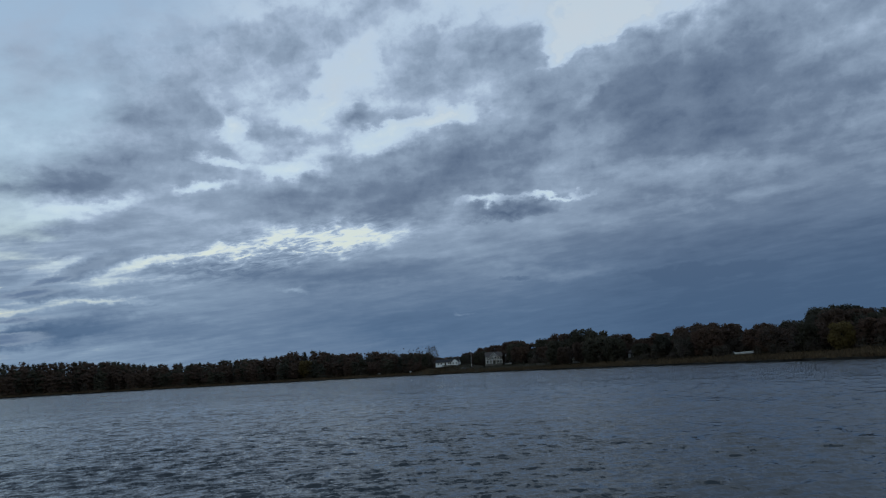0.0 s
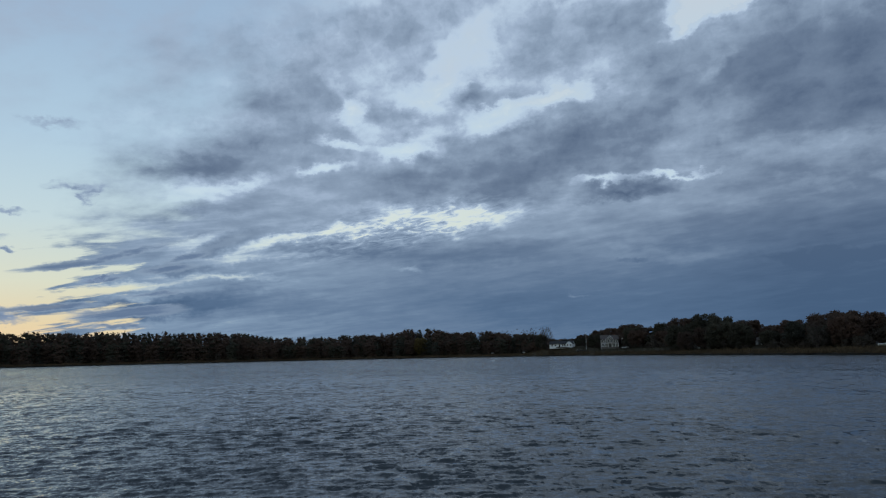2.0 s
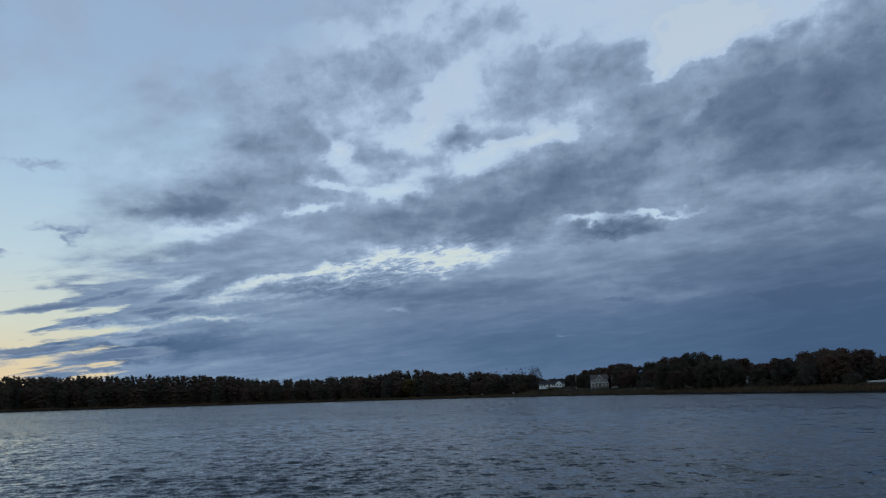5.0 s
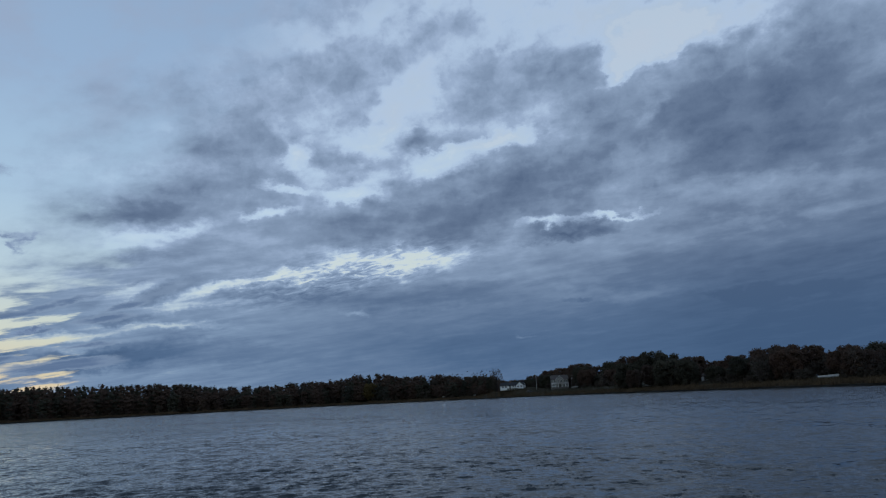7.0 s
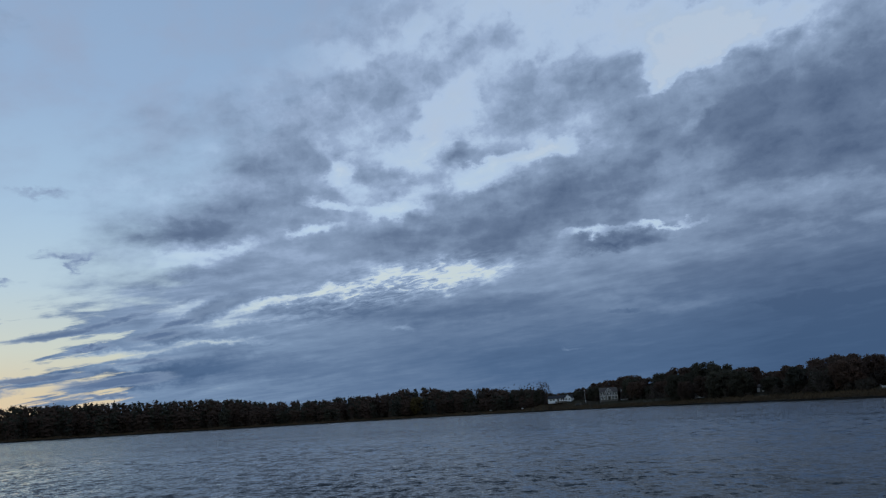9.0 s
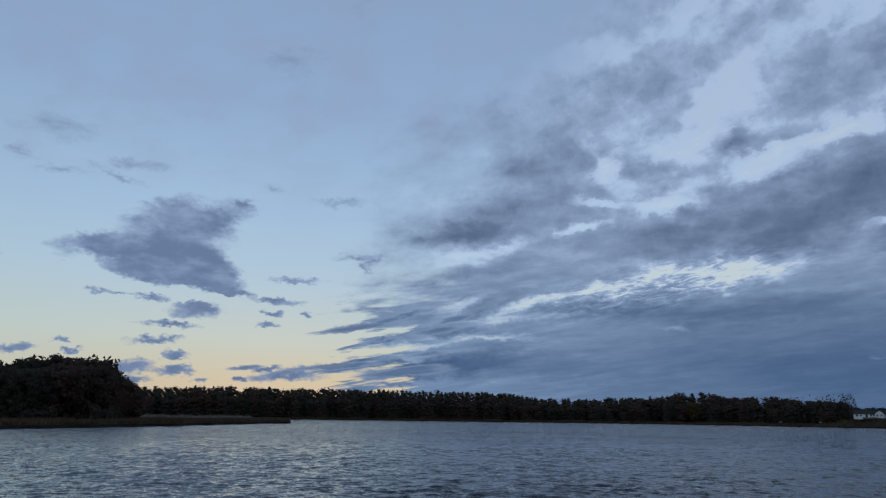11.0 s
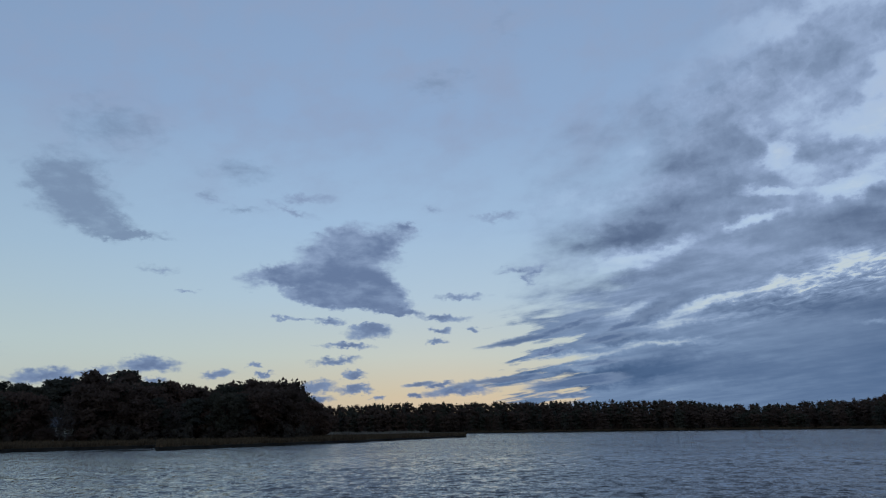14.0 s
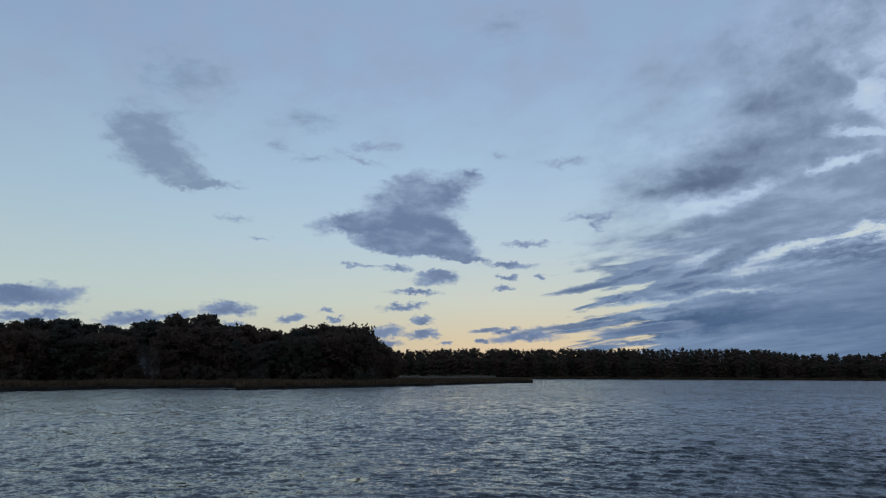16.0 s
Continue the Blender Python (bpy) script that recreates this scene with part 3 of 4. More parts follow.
def build_water():
    """One sheet of water: wind waves about the boat, a level sheet out to the horizon."""
    fine = np.radians(np.arange(-38, 90, 0.25))
    rest = np.radians(np.arange(94, 320, 4.0))
    az = np.concatenate([fine, rest])
    rr = np.concatenate([[0.3, 3.0, 6.0, 9.0], 9.5 * np.exp(np.arange(0, math.log(220 / 9.5), 0.0038)), [225, 240, 270, 320, 400, 500, 600, 900, 2000, 4900]])
    A, R = np.meshgrid(az, rr, indexing="ij")
    X, Y = -R * np.sin(A), R * np.cos(A)
    Z, DX, DY = np.zeros_like(X), np.zeros_like(X), np.zeros_like(X)
    cell = R * 0.0038
    rng = np.random.RandomState(4)
    # gusts: rough and calmer lanes
    gust = np.ones_like(X)
    for i in range(14):
        k, w = 2 * np.pi / rng.uniform(4, 26), rng.rand() * 6.283
        gust += 0.07 * np.sin(k * (X * np.sin(w) + Y * np.cos(w)) + rng.rand() * 6.283)
    for i in range(120):
        length = 0.13 * (0.95 / 0.13) ** ((i + rng.rand()) / 120)
        heading = np.radians(-20 + 34 * rng.randn())
        k = 2 * np.pi / length
        amp = 0.0036 * length * (0.5 + rng.rand())
        fade = np.clip((length / cell - 1.8) / 2.0, 0, 1) * np.clip((215 - R) / 90, 0, 1)
        ph = k * (X * np.sin(heading) + Y * np.cos(heading)) + rng.rand() * 6.283
        wave = amp * fade * gust
        Z += wave * np.cos(ph)
        DX -= wave * np.sin(heading) * np.sin(ph)
        DY -= wave * np.cos(heading) * np.sin(ph)
    calm = (R > 9.5) & (np.arange(len(az))[:, None] < len(fine))
    Z, DX, DY = Z * calm, DX * calm, DY * calm
    X, Y = X + DX, Y + DY
    na, nr = A.shape
    verts = np.stack([X, Y, Z], -1).reshape(-1, 3)
    i, j = np.meshgrid(np.arange(na), np.arange(nr - 1), indexing="ij")
    i2 = (i + 1) % na
    faces = np.stack([i * nr + j, i * nr + j + 1, i2 * nr + j + 1, i2 * nr + j], -1).reshape(-1, 4)
    me = mesh_of("water", verts, faces, WATER)
    me.polygons.foreach_set("use_smooth", np.ones(len(me.polygons), bool))
    tagged(new("water", me), "dark rippled river water at dusk", "water", kind="structure")


build_water()
build_ground()


# ---- trees ----
def ball_mesh(level):
    """Corners and triangles of a round lump, for clumps of foliage."""
    bm = bmesh.new()
    bmesh.ops.create_icosphere(bm, subdivisions=level, radius=1.0)
    v = np.array([x.co[:] for x in bm.verts])
    f = np.array([[x.index for x in p.verts] for p in bm.faces])
    bm.free()
    return v, f


BALL = ball_mesh(1)


def lump(rng, centre, size, rough=0.17):
    """One uneven clump of close foliage."""
    v, f = BALL
    d = np.ones(len(v))
    for k in (2.0, 3.5, 6.0, 9.0):
        w = rng.randn(3)
        d += rough * (2.0 / k) ** 0.5 * np.sin(k * v @ (w / np.linalg.norm(w)) + rng.rand() * 6.283)
    return centre + v * d[:, None] * size, f


def sprigs(rng, centre, size, number, leaf, reach=(0.75, 1.5), slim=1.0):
    """Small leaf sprays that stand out of a clump, one triangle each."""
    d = rng.randn(number, 3)
    d /= np.linalg.norm(d, axis=1)[:, None]
    p = centre + d * rng.uniform(*reach, (number, 1)) * size
    a = rng.randn(number, 3)
    a /= np.linalg.norm(a, axis=1)[:, None]
    b = np.cross(a, rng.randn(number, 3))
    b /= np.linalg.norm(b, axis=1)[:, None]
    s = leaf * rng.uniform(0.5, 1.4, (number, 1))
    return np.stack([p - a * s, p + a * s * 0.6 + b * s * slim, p + a * s * 0.8 - b * s * slim * 0.7], 1).reshape(-1, 3)


class Foliage:
    """Gathers clumps and sprays into one mesh."""

    def __init__(self):
        self.v, self.f, self.n = [], [], 0

    def add(self, v, f=None):
        f = np.arange(len(v)).reshape(-1, 3) if f is None else f
        self.v.append(v)
        self.f.append(f + self.n)
        self.n += len(v)

    def clump(self, rng, centre, size, number, leaf, rough=0.17, reach=(0.75, 1.5)):
        centre, size = np.array(centre), np.array(size)
        self.add(*lump(rng, centre, size * 0.66, rough))
        self.add(sprigs(rng, centre, size, number, leaf, reach))

    def mesh(self, name, mat):
        me = mesh_of(name, np.concatenate(self.v), np.concatenate(self.f), mat)
        me.polygons.foreach_set("use_smooth", np.ones(len(me.polygons), bool))
        return me


TREES = {}


def grown(name, bm, trunk_label, foliage, mat, label):
    root = new(name)
    part("trunk", bm, BARK, root, trunk_label)
    crown = new("crown", foliage.mesh("crown", mat))
    crown.parent = root
    tagged(root, label, "tree", "trees along the shore")
    TREES.setdefault(name, []).append([root, False])


def broadleaf(name, seed, label, mat, clumps=66, spread_x=3.9, bare=False):
    rng = np.random.RandomState(seed)
    bm = bmesh.new()
    tube(bm, (0, 0, -0.4), (0.15, 0, 1.6), 0.26, 0.19)
    tube(bm, (0.15, 0, 1.6), (0.1, 0.1, 4.4), 0.19, 0.13)
    tube(bm, (0.1, 0.1, 4.4), (0.0, 0.0, 8.2), 0.13, 0.03)
    leafy = Foliage()
    for i in range(clumps):
        t = i * 2.4 + rng.rand()
        z = 1.2 + 7.1 * ((i + rng.rand()) / clumps) ** 0.85
        wide = spread_x * math.sqrt(max(0.04, 1 - ((z - 4.7) / 4.9) ** 2)) * (0.45 + 0.55 * math.sqrt(rng.rand()))
        c = (wide * math.cos(t), wide * math.sin(t), z)
        if bare:
            leafy.add(sprigs(rng, np.array(c), np.array((0.9, 0.9, 0.8)), 60, 0.42, (0.1, 1.1), 0.07))
        else:
            s = rng.uniform(0.65, 1.05)
            leafy.clump(rng, c, (s, s, s * rng.uniform(0.6, 0.85)), 80, 0.26)
        if bare or i % 3 == 0:
            base = (0.1, 0.05, 1.4 + 0.55 * max(0.2, z - 2.0))
            mid = (0.5 * c[0], 0.5 * c[1], 0.5 * (base[2] + z) + 0.2)
            tube(bm, base, mid, 0.085, 0.055, 5)
            tube(bm, mid, c, 0.055, 0.015, 4)
    grown(name, bm, "grey-brown forked trunk", leafy, mat, label)


def pine(name, seed, label, clumps=30):
    """Pitch pine: flat tufted layers on stub branches, open below, with a broad ragged head."""
    rng = np.random.RandomState(seed)
    bm = bmesh.new()
    lean = rng.randn() * 0.3
    tube(bm, (0, 0, -0.4), (lean * 0.5, 0, 5), 0.2, 0.14)
    tube(bm, (lean * 0.5, 0, 5), (lean, 0, 9.3), 0.14, 0.03)
    leafy = Foliage()
    for i in range(clumps):
        z = 3.4 + 6.0 * ((i + 0.5 * rng.rand()) / clumps) ** 0.9
        t = i * 2.4 + rng.rand()
        wide = (2.7 * (1 - ((z - 3.4) / 6.7) ** 2.0) + 0.15) * (0.5 + 0.6 * rng.rand())
        c = (lean + wide * math.cos(t), wide * math.sin(t), z + 0.2)
        tube(bm, (lean * z / 10, 0, z - 0.35), c, 0.05, 0.012, 4)
        s = rng.uniform(0.62, 1.0)
        leafy.clump(rng, c, (s, s, s * 0.4), 60, 0.25, 0.2)
        s *= 0.9
        leafy.clump(rng, (lean + 0.45 * wide * math.cos(t + 0.3), 0.45 * wide * math.sin(t + 0.3), z - 0.1), (s, s, s * 0.45), 50, 0.25, 0.2)
    grown(name, bm, "straight dark trunk with stub branches", leafy, NEEDLE, label)


for k in range(6):
    broadleaf("oak_tree", 10 + k, "russet-brown autumn oak with dense rounded crown", OAK)
for k in range(4):
    broadleaf("maple_tree", 30 + k, "dull green broadleaf tree turning brown", GREEN)
for k in range(2):
    broadleaf("bare_tree", 50 + k, "nearly bare grey tree with thin twigs", TWIG, 36, 3.0, True)
broadleaf("birch_tree", 60, "birch with thinning mustard-yellow leaves", GOLD, 50, 3.2)
for k in range(6):
    pine("pine_tree", 70 + k, "dark green pitch pine with open layered crown")


def plant(kind, which, az, r, tall, turn=None, z=None, wide=1.0):
    entry = TREES[kind][which % len(TREES[kind])]
    s = tall / (9.9 if kind == "pine_tree" else 9.1)
    m = Matrix.LocRotScale(spot(az, r, land(az, r) if z is None else z), Euler((0, 0, turn if turn is not None else random.random() * 6.283)), (s * wide, s * wide, s))
    if not entry[1]:
        entry[1] = True
        entry[0].matrix_basis = m
        return entry[0]
    made = copy_thing(entry[0], Matrix.Identity(4))
    made.matrix_basis = m
    return made


# height of the tree tops above the horizon, degrees, by bearing
SKYLINE_RIGHT = ((-45, 2.6), (-36, 2.7), (-31.9, 2.76), (-30.7, 2.5), (-29.3, 3.3), (-28.2, 3.14), (-27.2, 2.35), (-25.5, 2.1), (-23.6, 2.1), (-22.1, 2.2), (-21, 2.45), (-19.6, 2.45),
                 (-18.6, 2.25), (-17.5, 2.05), (-16.3, 1.95), (-15.4, 1.58), (-14.5, 1.75), (-13.1, 2.4), (-11.8, 2.25), (-10.5, 2.6), (-9.4, 2.4), (-7.8, 2.05), (-7.1, 1.56), (-6.2, 1.97),
                 (-4.9, 1.95), (-3.5, 1.77), (-2.1, 1.55), (-0.6, 1.0), (0.9, 1.1), (2.9, 1.45))
SKYLINE_FAR = ((0.9, 1.1), (2.9, 1.48), (4.7, 1.75), (6.5, 1.88), (8.8, 1.82), (10.6, 2.18), (12.3, 2.18), (13.6, 1.85), (15.8, 1.77), (17.4, 1.72), (18.7, 1.65), (20.7, 1.66), (23.5, 1.75), (25.4, 2.03),
               (27.6, 2.17), (30.4, 2.14), (32.1, 2.16), (37, 2.25), (42.7, 2.23), (46.5, 2.31), (48.8, 2.27), (50.6, 2.08), (51.5, 2.15), (54.6, 1.87), (58, 1.9))
SKYLINE_LEFT = ((54.6, 1.9), (55.2, 2.35), (55.9, 3.0), (56.8, 3.6), (57.9, 3.87), (58.8, 3.72), (60.1, 3.56), (61.5, 3.45), (62.1, 3.1), (63, 3.43), (64.9, 3.15), (65.6, 3.7), (66.6, 3.8), (67.5, 4.05),
                (68.6, 4.3), (69.6, 4.12), (70.5, 3.6), (71.5, 3.78), (72.2, 4.08), (73.3, 3.5), (74.8, 3.28), (75.6, 3.75), (76.7, 3.4), (77.8, 3.95), (79, 3.7), (79.7, 3.45), (80.7, 3.55), (83, 3.6), (96, 3.6))
def top_at(line, az):
    return float(np.interp(az, [p[0] for p in line], [p[1] for p in line]))


CLEARED = ((-9.95, 0.7, 356), (71.6, 1.4, 198), (-3.5, 1.1, 462), (-22.5, 0.9, 252), (-14.4, 0.45, 322))


def woods(line, az0, az1, setback, rows, gap, kinds, wide=1.0, apart=5.0):
    """Rows of trees whose tops follow a skyline; the hindmost row reaches it, those before it stay lower."""
    for row in range(rows):
        az = az0
        while az < az1:
            r = setback(az) + row * gap + random.uniform(-2, 2)
            step = math.degrees(apart * random.uniform(0.7, 1.25) / r)
            z = land(az, r)
            full = EYE + r * math.tan(radians(top_at(line, az))) - z
            tall = full * (1.0 if row == rows - 1 else random.uniform(0.62, 0.9)) * random.uniform(0.98, 1.08)
            kind = random.choices([k for k, _ in kinds], [w for _, w in kinds])[0]
            housed = any(a - w < az < a + w and r < far for a, w, far in CLEARED)
            if tall > 2.5 and not housed:
                plant(kind, random.randrange(8), az, r, tall, z=z, wide=wide * min(1.5, max(1.0, 8 / tall)) * random.uniform(0.85, 1.2))
            az += step


woods(SKYLINE_RIGHT, -40, 1.2, lambda a: shore(a) + 34 + (30 if -8 < a < 1.5 else 0), 4, 8, (("oak_tree", 5), ("maple_tree", 3), ("pine_tree", 1.2), ("bare_tree", 0.8)), 1.1, 9.0)
woods(SKYLINE_LEFT, 60, 90, lambda a: 186, 3, 8, (("oak_tree", 3), ("maple_tree", 1), ("pine_tree", 4), ("bare_tree", 0.3)), 1.1, 4.4)
woods(SKYLINE_LEFT, 55.3, 62.5, lambda a: 192, 3, 7, (("oak_tree", 5), ("maple_tree", 2)), 1.0, 5.5)


def far_back(az):
    """How far the far woods stand behind the waterline."""
    return float(np.interp(az, (1, 12, 18, 58), (34, 32, 20, 20)))


def far_woods():
    """The woods beyond the water: too many and too far to tell apart."""
    rng = np.random.RandomState(9)
    for name, mat in (("far_woods", OAK), ("far_pine_woods", NEEDLE), ("far_green_woods", GREEN)):
        leafy = Foliage()
        for row in range(4):
            az = 1.0
            while az < 58:
                r = (shore(az) if az <= 42.6 else 545) + far_back(az) + row * 9 + rng.uniform(-3, 3)
                full = EYE + r * math.tan(radians(top_at(SKYLINE_FAR, az))) - land(az, r)
                piny = (0.75 if az > 17 else 0.12) if row == 3 else 0.1
                kind = NEEDLE if rng.rand() < piny else OAK if rng.rand() < 0.7 else GREEN
                if kind is mat:
                    s = full * (0.62, 0.82, 0.96, 1.01)[row] * (rng.uniform(0.96, 1.03) if row > 1 else rng.uniform(0.88, 1.1))
                    p = np.array(spot(az, r, land(az, r)))
                    piney = mat is NEEDLE
                    w = rng.uniform(2.0, 2.8) if piney else rng.uniform(2.8, 4.2)
                    for k in range(10):
                        h = 0.1 + 0.84 * (k + 0.5 * rng.rand()) / 10
                        head = min(1.0, (2.6 if piney else 4.0) * (1 - h))
                        out = w * 0.7 * math.sqrt(rng.rand()) * head
                        q = w * rng.uniform(0.75, 1.0) * (0.5 + 0.5 * head)
                        c = p + (out * math.cos(k * 2.4), out * math.sin(k * 2.4), h * s)
                        leafy.clump(rng, c, (q, q, min(q, 0.09 * s)), 26, 0.55, 0.15, (0.6, 1.25))
                az += math.degrees(rng.uniform(2.6, 4.2) / r)
        what = {"far_woods": "brown autumn", "far_pine_woods": "dark pine", "far_green_woods": "dull green"}[name]
        tagged(new(name, leafy.mesh(name, mat)), "distant %s woods along the far shore" % what, "woods", kind="stuff")


def scrub(name, label, az0, az1, setback, tall, number, mat, size=0.32, deep=8.0):
    """Low bushes and young growth at the foot of the woods."""
    rng = np.random.RandomState(len(name) + number)
    leafy = Foliage()
    for i in range(number):
        az = rng.uniform(az0, az1)
        r = setback(az) + rng.rand() * deep
        h = tall * rng.uniform(0.35, 1.0)
        if any(a - w < az < a + w and r < far for a, w, far in CLEARED):
            continue
        for k in range(2):
            c = spot(az, r, land(az, r) + h * (0.2 + 0.42 * k))
            w = h * rng.uniform(0.28, 0.42)
            leafy.clump(rng, (c.x + rng.randn() * 0.4 * w, c.y + rng.randn() * 0.4 * w, c.z), (w * 0.8, w * 0.8, h * 0.3), 44, size * 1.35, 0.2)
    tagged(new(name, leafy.mesh(name, mat)), label, "shrubs", kind="stuff")


far_woods()
scrub("inner_growth", "dark young growth inside the pine woods", 55.6, 90, lambda a: 200, 9.0, 330, SCRUB, 0.3, 16)
scrub("hill_growth", "dark young growth inside the shore woods", -40, 1.0, lambda a: shore(a) + 50 + (30 if -8 < a < 1.5 else 0), 7.5, 420, SCRUB, 0.3, 16)
scrub("shore_scrub", "dense brown scrub at the foot of the shore woods", -40, 1.0, lambda a: shore(a) + 28 + (26 if -8 < a < 1.5 else 0), 4.5, 520, SCRUB, 0.22, 24)
scrub("cove_scrub", "dark scrub at the foot of the pine woods", 55, 90, lambda a: 178, 4.5, 420, SCRUB, 0.2, 30)
scrub("far_scrub", "low brown growth under the far woods", 1.5, 58, lambda a: (shore(a) if a <= 42.6 else 545) + far_back(a) - 5, 7.0, 520, SCRUB, 0.3, 20)


scrub("far_inner_growth", "dark young growth inside the far woods", 1.5, 58, lambda a: (shore(a) if a <= 42.6 else 545) + far_back(a) + 16, 17.0, 520, SCRUB, 0.4, 10)


def grass(name, label, az0, az1, o0, o1, number, tall, width, mat, seed):
    """Marsh grass, blade by blade in tufts."""
    rng = np.random.RandomState(seed)
    az = rng.uniform(az0, az1, number)
    o = o0 + (o1 - o0) * rng.rand(number) ** 1.6
    v = np.zeros((number, 3, 3))
    for i in range(number):
        r = shore(az[i]) + o[i]
        p = spot(az[i], r, land(az[i], r) - 0.05)
        patch = 0.75 + 0.5 * noise.noise(p * 0.09) + 0.25 * noise.noise(p * 0.4)
        h = tall * patch * rng.uniform(0.7, 1.15)
        t = rng.rand() * 6.283
        w = width * rng.uniform(0.6, 1.3)
        dx, dy = math.cos(t) * w, math.sin(t) * w
        v[i] = ((p.x - dx, p.y - dy, p.z), (p.x + dx, p.y + dy, p.z), (p.x + rng.randn() * 0.15 * h, p.y + rng.randn() * 0.15 * h, p.z + h))
    tagged(new(name, mesh_of(name, v.reshape(-1, 3), np.arange(number * 3).reshape(-1, 3), mat)), label, "marsh grass", kind="stuff")


grass("spit_grass", "dry brown cordgrass covering the low marsh spit", 42.66, 65.8, 1.1, 120, 34000, 0.95, 0.13, REED, 1)
grass("cove_grass", "dry brown cordgrass along the cove bank", 65.9, 90, 1.1, 24, 14000, 1.0, 0.12, REED, 2)
grass("shore_grass", "olive-brown marsh grass along the house shore", -42, 12, 1.1, 30, 34000, 1.15, 0.18, REED, 3)
grass("far_grass", "thin line of brown marsh grass on the far shore", 12, 42.6, 1.1, 16, 16000, 1.5, 0.25, REED, 4)
grass("lawn_grass", "short dull lawn grass between the houses and the marsh", -9, 3.5, 24, 75, 16000, 0.3, 0.35, GREEN, 6)
grass("pale_reeds", "pale dry reeds behind the marsh spit", 45.5, 53.5, 150, 200, 1800, 1.9, 0.3, PALE_REED, 5)


# ---- houses and what stands about them ----
def stand(root, az, r, turn=0.0, z=None):
    root.matrix_basis = Matrix.LocRotScale(spot(az, r, land(az, r) if z is None else z), Euler((0, 0, radians(az + turn))), None)


def window(parent, x, z, w, h, y):
    """A window on a wall that faces the water: frame, sill, pane and glazing bar."""
    bm = box(x - w / 2 - 0.08, x + w / 2 + 0.08, y - 0.05, y, z + h, z + h + 0.1)
    box(x - w / 2 - 0.1, x - w / 2, y - 0.05, y, z, z + h, bm=bm)
    box(x + w / 2, x + w / 2 + 0.1, y - 0.05, y, z, z + h, bm=bm)
    box(x - w / 2, x + w / 2, y - 0.045, y - 0.01, z + h / 2 - 0.03, z + h / 2 + 0.03, bm=bm)
    frame_ob = part("window", bm, TRIM, parent, "white-framed sash window")
    part("pane", box(x - w / 2, x + w / 2, y - 0.03, y - 0.004, z, z + h), PANE, frame_ob, "dark glass")
    part("sill", box(x - w / 2 - 0.15, x + w / 2 + 0.15, y - 0.12, y, z - 0.08, z), TRIM, frame_ob)


def roof(parent, x0, x1, y0, y1, eave, ridge, mat, label, over=0.4):
    """A gable roof with its ridge along x: two thick slopes."""
    ym = (y0 + y1) / 2
    slope = (ridge - eave) / (ym - y0)
    a, b = y0 - over, y1 + over
    lo = eave - over * slope
    bm = bmesh.new()
    prof = [(a, lo), (ym, ridge), (b, lo), (b, lo + 0.22), (ym, ridge + 0.22), (a, lo + 0.22)]
    left = [bm.verts.new((x0 - over, y, z)) for y, z in prof]
    right = [bm.verts.new((x1 + over, y, z)) for y, z in prof]
    for i in range(6):
        bm.faces.new((left[i], left[(i + 1) % 6], right[(i + 1) % 6], right[i]))
    for q in (left, right[::-1]):
        bm.faces.new((q[0], q[1], q[4], q[5]))
        bm.faces.new((q[1], q[2], q[3], q[4]))
    return part("roof", bm, mat, parent, label)


def gable_body(x0, x1, y0, y1, eave, ridge):
    """Walls of a house with its ridge along x, solid, down into the ground."""
    bm = bmesh.new()
    ym = (y0 + y1) / 2
    prof = [(y0, -1.2), (y1, -1.2), (y1, eave), (ym, ridge), (y0, eave)]
    a = [bm.verts.new((x0, y, z)) for y, z in prof]
    b = [bm.verts.new((x1, y, z)) for y, z in prof]
    bm.faces.new(a)
    bm.faces.new(b[::-1])
    for i in range(5):
        bm.faces.new((a[i], b[i], b[(i + 1) % 5], a[(i + 1) % 5]))
    return bm


